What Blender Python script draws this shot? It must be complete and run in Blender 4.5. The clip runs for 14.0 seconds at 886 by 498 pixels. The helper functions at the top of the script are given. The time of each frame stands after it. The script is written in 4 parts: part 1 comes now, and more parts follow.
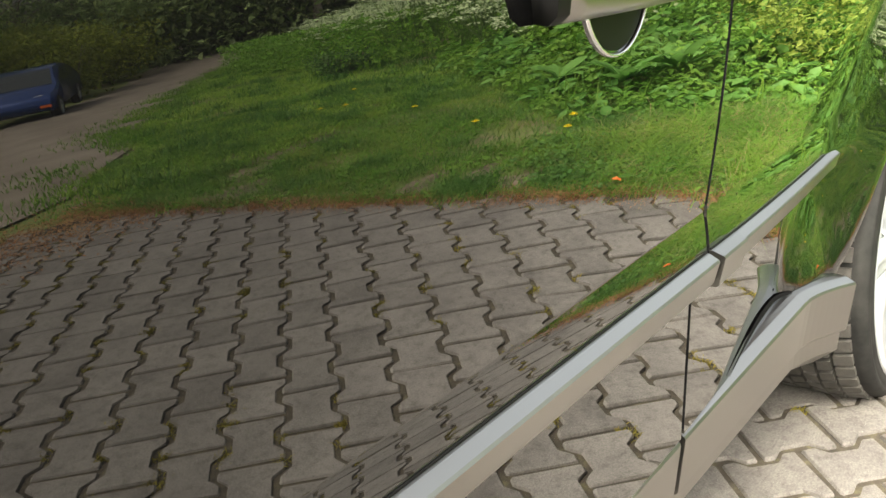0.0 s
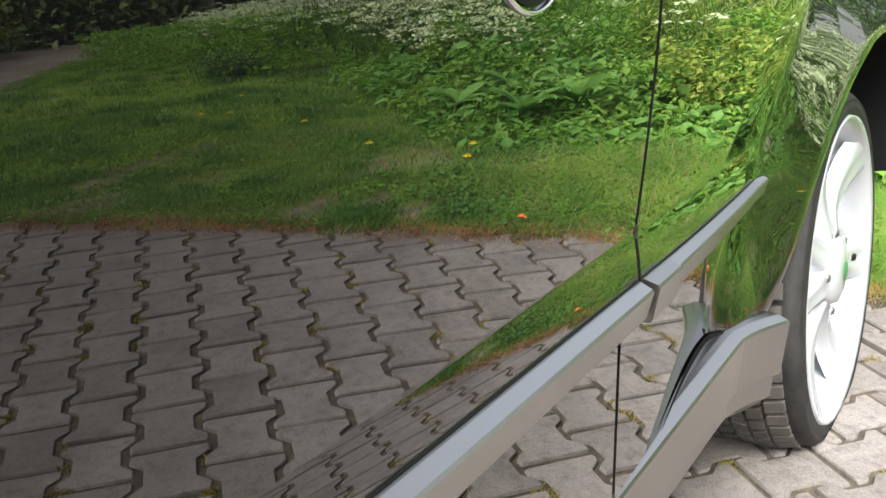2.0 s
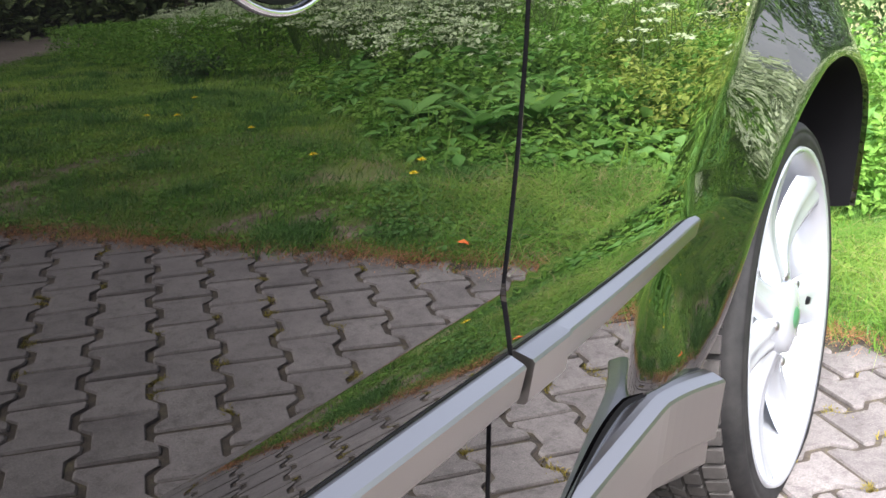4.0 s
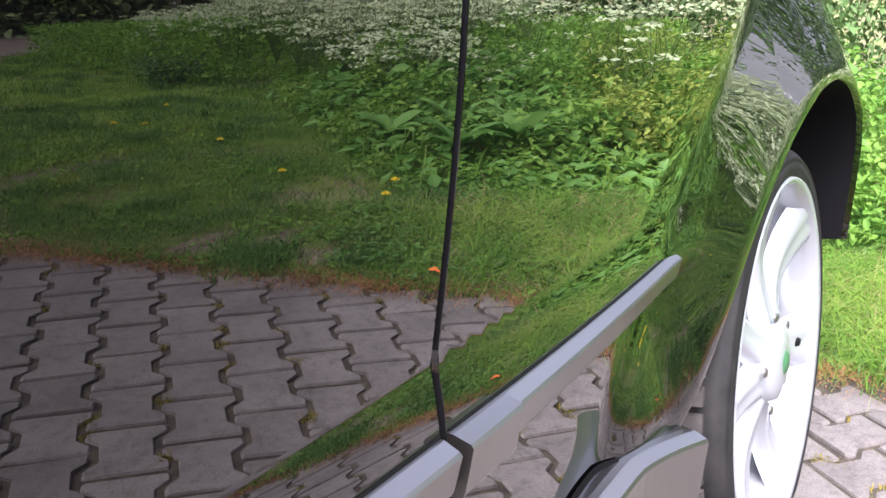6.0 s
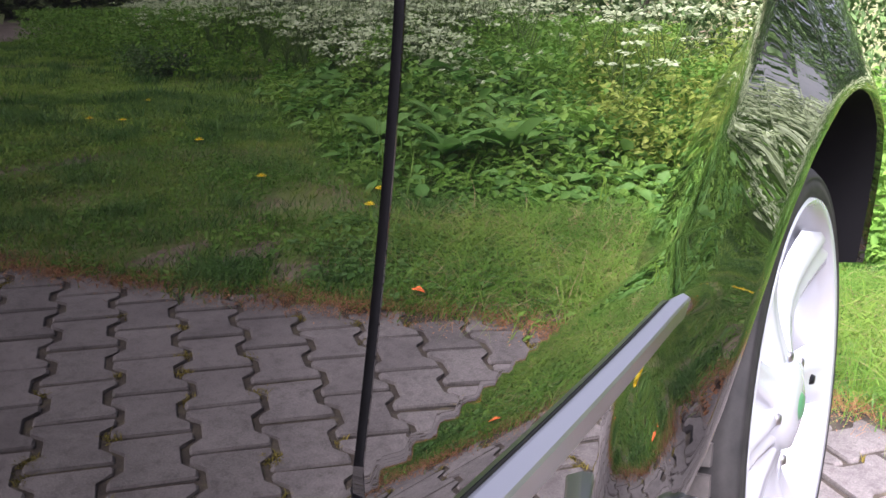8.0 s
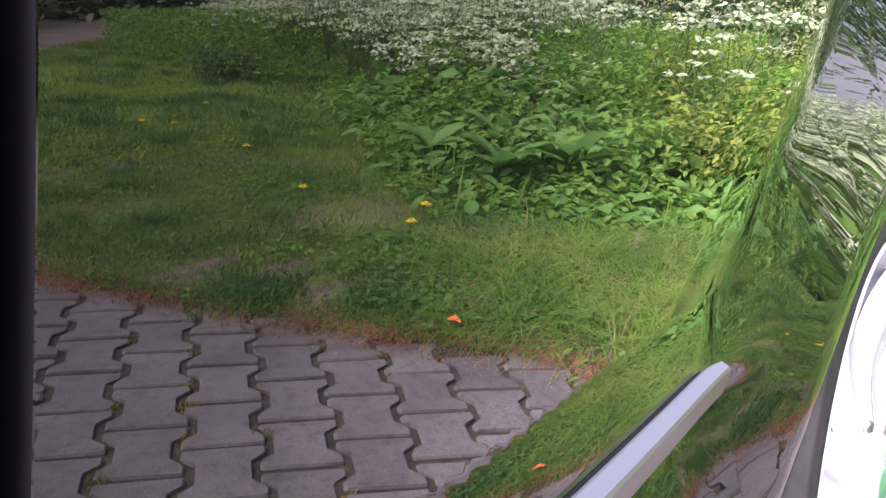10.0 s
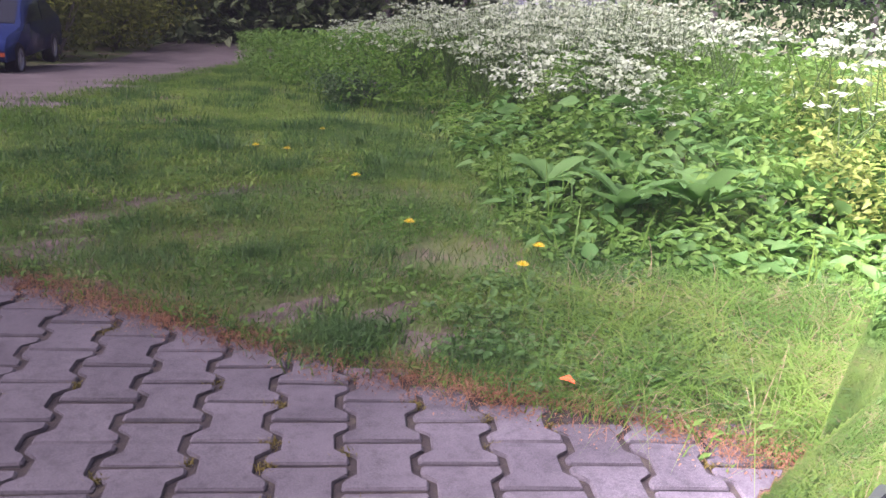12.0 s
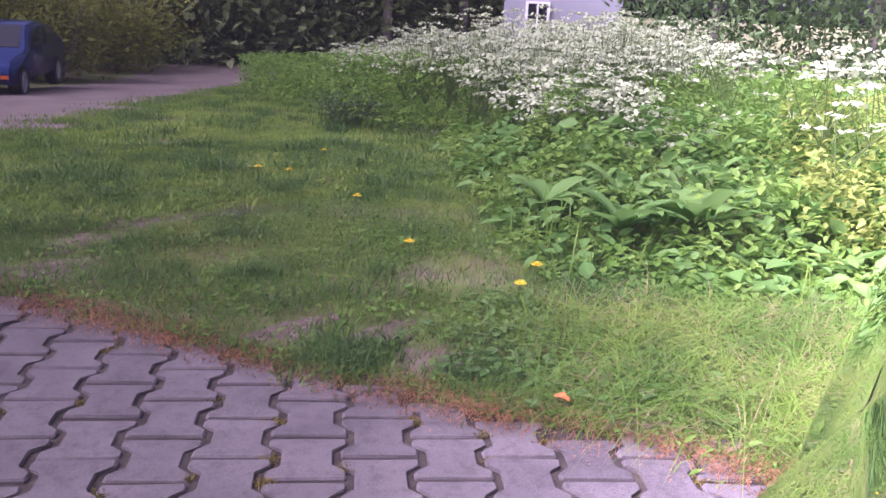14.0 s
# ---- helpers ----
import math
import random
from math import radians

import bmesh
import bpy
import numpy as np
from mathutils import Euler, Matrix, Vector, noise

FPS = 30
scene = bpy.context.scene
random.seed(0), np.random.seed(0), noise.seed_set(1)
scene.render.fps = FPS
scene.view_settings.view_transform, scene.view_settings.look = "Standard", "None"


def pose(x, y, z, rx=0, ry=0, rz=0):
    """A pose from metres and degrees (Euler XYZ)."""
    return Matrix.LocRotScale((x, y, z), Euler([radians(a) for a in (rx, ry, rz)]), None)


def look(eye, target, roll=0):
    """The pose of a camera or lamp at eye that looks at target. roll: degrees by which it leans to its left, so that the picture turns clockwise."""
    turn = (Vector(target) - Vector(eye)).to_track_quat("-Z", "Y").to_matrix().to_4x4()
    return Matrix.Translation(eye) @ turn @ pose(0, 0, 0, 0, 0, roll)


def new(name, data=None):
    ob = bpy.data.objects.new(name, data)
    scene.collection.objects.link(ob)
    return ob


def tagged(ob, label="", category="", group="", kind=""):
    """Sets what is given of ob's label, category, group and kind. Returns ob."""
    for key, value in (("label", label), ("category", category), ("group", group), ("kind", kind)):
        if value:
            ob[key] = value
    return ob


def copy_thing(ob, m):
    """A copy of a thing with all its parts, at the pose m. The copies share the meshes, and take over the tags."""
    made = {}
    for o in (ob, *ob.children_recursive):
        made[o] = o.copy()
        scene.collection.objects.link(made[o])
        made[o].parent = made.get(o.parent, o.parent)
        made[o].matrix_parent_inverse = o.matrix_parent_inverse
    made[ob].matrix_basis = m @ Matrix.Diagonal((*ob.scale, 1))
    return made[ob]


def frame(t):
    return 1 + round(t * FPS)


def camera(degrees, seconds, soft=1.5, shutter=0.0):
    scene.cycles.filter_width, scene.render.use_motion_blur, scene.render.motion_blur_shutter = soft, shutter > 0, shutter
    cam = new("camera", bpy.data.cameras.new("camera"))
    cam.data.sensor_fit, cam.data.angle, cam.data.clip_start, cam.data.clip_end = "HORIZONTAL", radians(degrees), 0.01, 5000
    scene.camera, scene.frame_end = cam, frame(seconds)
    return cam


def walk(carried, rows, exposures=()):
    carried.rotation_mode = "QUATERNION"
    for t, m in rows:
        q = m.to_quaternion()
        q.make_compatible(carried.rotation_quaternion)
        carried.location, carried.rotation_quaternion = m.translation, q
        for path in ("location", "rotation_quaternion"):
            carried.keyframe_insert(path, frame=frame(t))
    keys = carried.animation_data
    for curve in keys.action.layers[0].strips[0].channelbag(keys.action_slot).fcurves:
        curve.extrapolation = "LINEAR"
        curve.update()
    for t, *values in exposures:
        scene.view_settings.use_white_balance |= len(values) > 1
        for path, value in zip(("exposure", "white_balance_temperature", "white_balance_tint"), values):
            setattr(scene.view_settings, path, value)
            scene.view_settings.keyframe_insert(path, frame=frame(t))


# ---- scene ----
cam = camera(51.83, 14.0)
PATH = [
    (0.0, pose(-1.889, -0.379, 1.110, 69.21, 6.08, -55.03)),
    (0.5, pose(-1.864, -0.323, 1.077, 69.71, 5.15, -57.21)),
    (1.0, pose(-1.826, -0.289, 1.050, 70.93, 4.53, -59.03)),
    (1.5, pose(-1.784, -0.282, 1.030, 71.86, 4.50, -60.10)),
    (2.0, pose(-1.728, -0.291, 1.011, 72.16, 4.71, -60.60)),
    (2.5, pose(-1.665, -0.310, 0.999, 72.34, 5.00, -60.87)),
    (3.0, pose(-1.605, -0.324, 0.985, 72.93, 5.14, -61.02)),
    (3.5, pose(-1.554, -0.320, 0.982, 73.19, 4.49, -61.29)),
    (4.0, pose(-1.506, -0.316, 0.979, 73.52, 3.95, -61.51)),
    (6.5, pose(-1.314, -0.268, 0.958, 74.79, 2.89, -62.30)),
    (7.0, pose(-1.269, -0.250, 0.959, 74.69, 2.63, -62.45)),
    (7.5, pose(-1.226, -0.235, 0.952, 74.78, 2.33, -62.66)),
    (10.0, pose(-0.961, -0.211, 0.915, 76.24, 2.80, -57.55)),
    (10.5, pose(-0.897, -0.199, 0.898, 77.18, 3.37, -55.68)),
    (11.0, pose(-0.850, -0.183, 0.888, 78.06, 3.76, -53.77)),
    (11.5, pose(-0.812, -0.170, 0.873, 79.27, 4.40, -51.52)),
    (12.0, pose(-0.778, -0.131, 0.867, 79.86, 3.94, -49.67)),
    (12.5, pose(-0.762, -0.124, 0.856, 80.73, 4.30, -48.49)),
    (13.0, pose(-0.772, -0.130, 0.868, 80.49, 3.80, -48.58)),
    (13.5, pose(-0.785, -0.140, 0.885, 80.18, 3.24, -49.00)),
    (14.0, pose(-0.799, -0.154, 0.890, 80.37, 3.30, -49.67)),
]
EXPOSURES = [(0.0, 2.48, 7300, 0), (1.5, 2.22, 6750, 4), (4.0, 2.34, 6100, 13), (7.5, 2.26, 6000, 25), (10.5, 2.86, 6000, 35), (12.0, 3.62, 5680, 49), (14.0, 3.74, 5630, 60)]
walk(cam, PATH, EXPOSURES)

# ---- world and light: a bright, thinly overcast day ----
SUN_EL, SUN_AZ = 52.0, 200.0
world = bpy.data.worlds.new("sky")
scene.world = world
world.use_nodes = True
wn = world.node_tree
sky = wn.nodes.new("ShaderNodeTexSky")
sky.sky_type = "NISHITA"
sky.sun_disc = False
sky.sun_elevation, sky.sun_rotation = radians(SUN_EL), radians(90 - SUN_AZ)
sky.dust_density, sky.air_density, sky.ozone_density = 8.0, 0.8, 0.6
# thin cloud takes half of the blue out of the sky
haze = wn.nodes.new("ShaderNodeHueSaturation")
haze.inputs["Saturation"].default_value = 0.5
wn.links.new(sky.outputs[0], haze.inputs["Color"])
wn.links.new(haze.outputs[0], wn.nodes["Background"].inputs[0])
wn.nodes["Background"].inputs[1].default_value = 0.15
sun = new("sun", bpy.data.lights.new("sun", "SUN"))
sun.data.energy, sun.data.angle, sun.data.color = 0.8, radians(25), (1.0, 0.96, 0.88)
az, el = radians(SUN_AZ), radians(SUN_EL)
sun.matrix_world = look((8 * math.cos(az) * math.cos(el), 8 * math.sin(az) * math.cos(el), 8 * math.sin(el)), (0, 0, 0))


# ---- materials ----
def material(name, colour=(0.5, 0.5, 0.5), rough=0.6, metal=0.0, ior=1.45):
    m = bpy.data.materials.new(name)
    m.use_nodes = True
    b = m.node_tree.nodes["Principled BSDF"]
    b.inputs["Base Color"].default_value = (*colour, 1)
    b.inputs["Roughness"].default_value = rough
    b.inputs["Metallic"].default_value = metal
    b.inputs["IOR"].default_value = ior
    return m


def node(m, kind, **values):
    n = m.node_tree.nodes.new(kind)
    for k, v in values.items():
        n.inputs[k].default_value = v
    return n


def link(m, a, b):
    m.node_tree.links.new(a, b)


def ramp(m, fac, stops):
    r = m.node_tree.nodes.new("ShaderNodeValToRGB")
    while len(r.color_ramp.elements) < len(stops):
        r.color_ramp.elements.new(0.5)
    for e, (p, c) in zip(r.color_ramp.elements, stops):
        e.position, e.color = p, (*c, 1)
    link(m, fac, r.inputs[0])
    return r.outputs[0]


def mixed(m, fac, a, b, blend="MIX"):
    n = m.node_tree.nodes.new("ShaderNodeMix")
    n.data_type, n.blend_type = "RGBA", blend
    for value, slot in ((fac, 0), (a, 6), (b, 7)):
        if isinstance(value, (int, float)):
            n.inputs[slot].default_value = value
        elif isinstance(value, tuple):
            n.inputs[slot].default_value = (*value, 1)
        else:
            link(m, value, n.inputs[slot])
    return n.outputs[2]


def noise_fac(m, scale, detail=4.0, rough=0.6, coords="Object"):
    tc = m.node_tree.nodes.new("ShaderNodeTexCoord")
    n = node(m, "ShaderNodeTexNoise", Scale=scale, Detail=detail, Roughness=rough)
    link(m, tc.outputs[coords], n.inputs["Vector"])
    return n.outputs[0]


def world_noise(m, scale, detail=4.0, rough=0.6):
    g = m.node_tree.nodes.new("ShaderNodeNewGeometry")
    n = node(m, "ShaderNodeTexNoise", Scale=scale, Detail=detail, Roughness=rough)
    link(m, g.outputs["Position"], n.inputs["Vector"])
    return n.outputs[0]


def set_colour(m, socket):
    link(m, socket, m.node_tree.nodes["Principled BSDF"].inputs["Base Color"])


def bump(m, fac, strength=0.3, distance=0.005):
    b = node(m, "ShaderNodeBump", Strength=strength, Distance=distance)
    link(m, fac, b.inputs["Height"])
    link(m, b.outputs[0], m.node_tree.nodes["Principled BSDF"].inputs["Normal"])


def leafy(name, dark, mid, light, rough=0.5, through_light=0.35):
    m = material(name, mid, rough)
    g = m.node_tree.nodes.new("ShaderNodeNewGeometry")
    c = ramp(m, g.outputs["Random Per Island"], [(0.0, dark), (0.5, mid), (1.0, light)])
    c = mixed(m, 0.5, c, ramp(m, world_noise(m, 4.0, 6.0), [(0.38, dark), (0.5, mid), (0.64, light)]))
    c = mixed(m, 0.35, c, ramp(m, world_noise(m, 1.1, 3.0), [(0.36, dark), (0.5, mid), (0.66, light)]))
    set_colour(m, c)
    m.node_tree.nodes["Principled BSDF"].inputs["Specular IOR Level"].default_value = 0.28
    t = m.node_tree.nodes.new("ShaderNodeBsdfTranslucent")
    link(m, c, t.inputs[0])
    s = node(m, "ShaderNodeMixShader", Fac=through_light)
    link(m, m.node_tree.nodes["Principled BSDF"].outputs[0], s.inputs[1])
    link(m, t.outputs[0], s.inputs[2])
    link(m, s.outputs[0], m.node_tree.nodes["Material Output"].inputs[0])
    return m


PAINT = material("black_paint", (0.0022, 0.0022, 0.0024), 0.0, 0.0, 1.5)
pb = PAINT.node_tree.nodes["Principled BSDF"]
pb.inputs["Specular IOR Level"].default_value = 0.42
pb.inputs["Coat Weight"].default_value = 1.0
pb.inputs["Coat Roughness"].default_value = 0.0
pb.inputs["Coat IOR"].default_value = 1.52
SILVER = material("silver_paint", (0.335, 0.322, 0.312), 0.30, 1.0)
sn = noise_fac(SILVER, 900.0, 2.0)
bump(SILVER, sn, 0.05, 0.0005)
TREAD = material("worn_tread_rubber", (0.06, 0.057, 0.055), 0.75)
set_colour(TREAD, ramp(TREAD, noise_fac(TREAD, 40.0), [(0.3, (0.045, 0.042, 0.041)), (0.75, (0.085, 0.078, 0.074))]))
ALLOY = material("white_silver_alloy", (0.50, 0.525, 0.57), 0.26, 0.55)
RUBBER = material("tyre_rubber", (0.03, 0.03, 0.032), 0.65)
set_colour(RUBBER, ramp(RUBBER, noise_fac(RUBBER, 25.0), [(0.3, (0.011, 0.011, 0.012)), (0.75, (0.030, 0.029, 0.029))]))
RUBBER.node_tree.nodes["Principled BSDF"].inputs["Specular IOR Level"].default_value = 0.2
BLACK = material("black_plastic", (0.005, 0.005, 0.0055), 0.45)
BLACK.node_tree.nodes["Principled BSDF"].inputs["Specular IOR Level"].default_value = 0.15
LINER = material("arch_liner", (0.005, 0.005, 0.006), 0.85)
LINER.node_tree.nodes["Principled BSDF"].inputs["Specular IOR Level"].default_value = 0.1
CHROME = material("chrome", (0.8, 0.8, 0.82), 0.08, 1.0)
GREEN_CAP = material("green_cap", (0.04, 0.13, 0.06), 0.35)
AMBER = material("lamp_lens", (0.45, 0.02, 0.02), 0.1)

STONE = material("paving_concrete", (0.3, 0.28, 0.26), 0.9)
oi = STONE.node_tree.nodes.new("ShaderNodeObjectInfo")
tone = ramp(STONE, oi.outputs["Random"], [(0.0, (0.098, 0.089, 0.088)), (0.5, (0.138, 0.127, 0.125)), (1.0, (0.185, 0.170, 0.166))])
tone = mixed(STONE, 0.5, tone, ramp(STONE, world_noise(STONE, 7.0, 5.0), [(0.3, (0.09, 0.081, 0.079)), (0.7, (0.20, 0.184, 0.176))]))
grit = world_noise(STONE, 260.0, 3.0)
tone = mixed(STONE, 0.5, tone, ramp(STONE, grit, [(0.33, (0.5, 0.5, 0.5)), (0.67, (1.35, 1.32, 1.3))]), "MULTIPLY")
tone = mixed(STONE, 0.7, tone, ramp(STONE, world_noise(STONE, 32.0, 6.0, 0.7), [(0.34, (0.55, 0.54, 0.52)), (0.5, (1.0, 1.0, 1.0)), (0.7, (1.15, 1.14, 1.13))]), "MULTIPLY")
set_colour(STONE, tone)
fleck = ramp(STONE, world_noise(STONE, 420.0, 2.0), [(0.70, (0.0, 0.0, 0.0)), (0.74, (1.0, 1.0, 1.0))])
tone = mixed(STONE, fleck, tone, (0.32, 0.31, 0.30))
set_colour(STONE, tone)
bump(STONE, world_noise(STONE, 140.0, 6.0, 0.7), 0.6, 0.003)

SOIL = material("joint_soil", (0.07, 0.055, 0.045), 0.95)
set_colour(SOIL, ramp(SOIL, world_noise(SOIL, 30.0, 6.0), [(0.3, (0.025, 0.020, 0.017)), (0.55, (0.055, 0.045, 0.034)), (0.75, (0.10, 0.088, 0.05))]))
bump(SOIL, world_noise(SOIL, 120.0, 4.0), 0.6, 0.004)

GROUND = material("ground_earth", (0.2, 0.15, 0.11), 0.95)
DIRT = material("dirt_track", (0.25, 0.21, 0.18), 0.95)
set_colour(DIRT, ramp(DIRT, world_noise(DIRT, 1.6, 8.0), [(0.25, (0.10, 0.08, 0.065)), (0.5, (0.165, 0.135, 0.115)), (0.75, (0.24, 0.205, 0.175))]))
bump(DIRT, world_noise(DIRT, 25.0, 5.0), 0.5, 0.02)
set_colour(GROUND, ramp(GROUND, world_noise(GROUND, 2.2, 8.0), [(0.3, (0.09, 0.14, 0.03)), (0.5, (0.14, 0.17, 0.05)), (0.6, (0.20, 0.15, 0.10)), (0.75, (0.25, 0.18, 0.13))]))
bump(GROUND, world_noise(GROUND, 40.0, 5.0), 0.6, 0.02)

EARTH = material("bare_earth", (0.144, 0.108, 0.086), 0.95)
set_colour(EARTH, ramp(EARTH, world_noise(EARTH, 14.0, 8.0), [(0.3, (0.086, 0.061, 0.047)), (0.55, (0.158, 0.115, 0.094)), (0.75, (0.238, 0.187, 0.158))]))
bump(EARTH, world_noise(EARTH, 60.0, 5.0), 0.7, 0.01)
GRASS = leafy("grass", (0.055, 0.15, 0.018), (0.135, 0.29, 0.035), (0.28, 0.39, 0.065), 0.5, 0.45)
DRY = leafy("dry_leaf_litter", (0.17, 0.07, 0.035), (0.33, 0.16, 0.075), (0.50, 0.31, 0.17), 0.8)
THATCH = leafy("dead_grass", (0.20, 0.13, 0.07), (0.34, 0.25, 0.14), (0.50, 0.40, 0.22), 0.8, 0.3)
FAR_GRASS = leafy("rough_grass", (0.09, 0.19, 0.03), (0.22, 0.38, 0.06), (0.42, 0.50, 0.11), 0.55, 0.45)
# yellower grass: colour of the yellow tufts, and painted sunlight by the wheel
BRIGHT_GRASS = leafy("yellow_and_sun_tinted_grass", (0.11, 0.19, 0.025), (0.19, 0.27, 0.042), (0.30, 0.33, 0.075), 0.5, 0.45)
MOSS = leafy("moss", (0.09, 0.085, 0.015), (0.19, 0.165, 0.03), (0.30, 0.23, 0.05), 0.8)
TUFT = leafy("tuft_grass", (0.04, 0.11, 0.025), (0.09, 0.20, 0.04), (0.16, 0.28, 0.07), 0.5, 0.35)
WEED = leafy("weed_leaf", (0.07, 0.18, 0.022), (0.135, 0.28, 0.04), (0.25, 0.39, 0.075), 0.52, 0.45)
YELLOW_WEED = leafy("yellow_weed_leaf", (0.11, 0.22, 0.035), (0.21, 0.31, 0.05), (0.36, 0.38, 0.085), 0.45, 0.45)
DOCK = leafy("dock_leaf", (0.08, 0.21, 0.04), (0.13, 0.29, 0.06), (0.21, 0.37, 0.10), 0.55, 0.45)
STEM = leafy("stem", (0.07, 0.13, 0.03), (0.11, 0.18, 0.05), (0.15, 0.22, 0.08), 0.55)
UMBEL = leafy("white_umbel", (0.31, 0.40, 0.18), (0.45, 0.53, 0.31), (0.59, 0.66, 0.45), 0.7, 0.3)
YELLOW = material("dandelion_yellow", (0.80, 0.62, 0.015), 0.6)
ORANGE = material("orange_leaf", (0.8, 0.16, 0.03), 0.6)
TREE_LEAF = leafy("tree_leaf", (0.08, 0.14, 0.055), (0.16, 0.24, 0.09), (0.28, 0.35, 0.13), 0.5, 0.45)
UNDERGROWTH = leafy("undergrowth_leaf", (0.12, 0.18, 0.07), (0.23, 0.31, 0.13), (0.38, 0.45, 0.19), 0.5, 0.5)
BUSH_LEAF = leafy("bush_leaf", (0.11, 0.15, 0.025), (0.24, 0.29, 0.05), (0.42, 0.44, 0.09), 0.5, 0.5)
HEDGE_LEAF = leafy("hedge_leaf", (0.06, 0.12, 0.04), (0.11, 0.20, 0.065), (0.18, 0.28, 0.10), 0.5, 0.35)
BARK = material("bark", (0.12, 0.1, 0.085), 0.9)
set_colour(BARK, ramp(BARK, noise_fac(BARK, 9.0, 6.0), [(0.3, (0.12, 0.10, 0.085)), (0.7, (0.36, 0.32, 0.28))]))
BLUE = material("blue_car_paint", (0.012, 0.036, 0.15), 0.15, 0.3)
NAVY = material("dark_blue_car_paint", (0.012, 0.02, 0.06), 0.15, 0.2)
GLASS = material("dark_car_glass", (0.02, 0.025, 0.03), 0.03)
WALL = material("grey_render", (0.36, 0.36, 0.42), 0.9)
set_colour(WALL, ramp(WALL, noise_fac(WALL, 1.5, 6.0), [(0.3, (0.27, 0.285, 0.31)), (0.7, (0.34, 0.355, 0.38))]))
WHITE = material("white_frame", (0.78, 0.78, 0.76), 0.5)
ROOF = material("roof_tile", (0.16, 0.07, 0.05), 0.8)


# ---- mesh helpers ----
def link_mesh(name, verts, faces, mat, parent=None, label="", smooth=False, normals=None):
    me = bpy.data.meshes.new(name)
    me.from_pydata([tuple(v) for v in verts], [], faces)
    me.update()
    if smooth or normals is not None:
        me.shade_smooth()
    if normals is not None:
        me.normals_split_custom_set_from_vertices([tuple(n) for n in normals])
    me.materials.append(mat)
    ob = new(name, me)
    ob.parent = parent
    return tagged(ob, label)


def part(name, bm, mat, parent=None, label="", smooth=False):
    me = bpy.data.meshes.new(name)
    bm.to_mesh(me)
    bm.free()
    if smooth:
        me.shade_smooth()
    me.materials.append(mat)
    ob = new(name, me)
    ob.parent = parent
    return tagged(ob, label)


def empty(name, x=0.0, y=0.0, z=0.0):
    ob = new(name)
    ob.location = (x, y, z)
    return ob


def big_mesh(name, v, loops, sizes, mat, parent=None):
    """One mesh from arrays: vertices, corner indices, corners per face."""
    me = bpy.data.meshes.new(name)
    me.vertices.add(len(v))
    me.vertices.foreach_set("co", np.asarray(v, np.float32).ravel())
    me.loops.add(len(loops))
    me.loops.foreach_set("vertex_index", np.asarray(loops, np.int32))
    me.polygons.add(len(sizes))
    starts = np.concatenate([[0], np.cumsum(sizes)[:-1]]).astype(np.int32)
    me.polygons.foreach_set("loop_start", starts)
    me.update(calc_edges=True)
    me.validate()
    me.materials.append(mat)
    ob = new(name, me)
    ob.parent = parent
    return ob


rng = np.random.default_rng(7)


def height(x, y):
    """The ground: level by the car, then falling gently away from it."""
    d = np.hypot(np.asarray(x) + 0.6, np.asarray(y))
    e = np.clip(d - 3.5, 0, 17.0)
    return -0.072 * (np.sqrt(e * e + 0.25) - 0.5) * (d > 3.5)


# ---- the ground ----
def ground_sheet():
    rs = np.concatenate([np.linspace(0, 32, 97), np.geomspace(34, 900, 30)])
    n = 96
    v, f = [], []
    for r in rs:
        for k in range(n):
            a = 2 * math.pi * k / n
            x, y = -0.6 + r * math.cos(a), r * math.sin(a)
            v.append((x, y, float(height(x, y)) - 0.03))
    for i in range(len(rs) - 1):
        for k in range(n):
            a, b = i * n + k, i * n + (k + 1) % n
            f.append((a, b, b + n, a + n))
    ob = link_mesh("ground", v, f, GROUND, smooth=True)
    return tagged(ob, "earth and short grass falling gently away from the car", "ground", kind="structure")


ground_sheet()
EDGE = [(1.35, 1.2), (0.95, -0.08), (0.81, -0.5), (0.66, -0.85), (0.53, -1.2), (0.43, -1.55), (0.33, -1.95), (0.16, -2.5), (-0.02, -3.05)]


def edge_x(y):
    ys = [p[1] for p in EDGE][::-1]
    xs = [p[0] for p in EDGE][::-1]
    return np.interp(y, ys, xs)


# dirt track running away from the end of the paving
def track():
    pts = [(-7.0, -4.6, 1.9), (-2.5, -4.7, 1.8), (-0.6, -5.0, 1.6), (0.4, -6.0, 1.55), (1.5, -7.4, 1.55), (3.4, -9.5, 1.55), (6.5, -12.6, 1.55), (12.0, -18.1, 1.6), (18.5, -24.5, 1.6), (30.0, -36.0, 2.0)]
    dense = []
    for a, b in zip(pts, pts[1:]):
        k = max(2, int(math.hypot(b[0] - a[0], b[1] - a[1]) / 0.6))
        dense += [tuple(p + (q - p) * i / k for p, q in zip(a, b)) for i in range(k)]
    pts = dense
    v, f = [], []
    m = 9
    for i in range(len(pts)):
        a = Vector(pts[max(i - 3, 0)][:2])
        b = Vector(pts[min(i + 3, len(pts) - 1)][:2])
        d = (b - a).normalized()
        s = Vector((-d.y, d.x))
        for k in range(m):
            w = (k / (m - 1) - 0.5) * 2 * pts[i][2] * (0.95 + 0.1 * random.random())
            x, y = pts[i][0] + s.x * w, pts[i][1] + s.y * w
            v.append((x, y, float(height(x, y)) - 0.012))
    for i in range(len(pts) - 1):
        for k in range(m - 1):
            a = i * m + k
            f.append((a, a + 1, a + m + 1, a + m))
    ob = link_mesh("dirt_track", v, f, DIRT, smooth=True)
    return tagged(ob, "brown compacted dirt track across the grass", "track", kind="structure")


track()

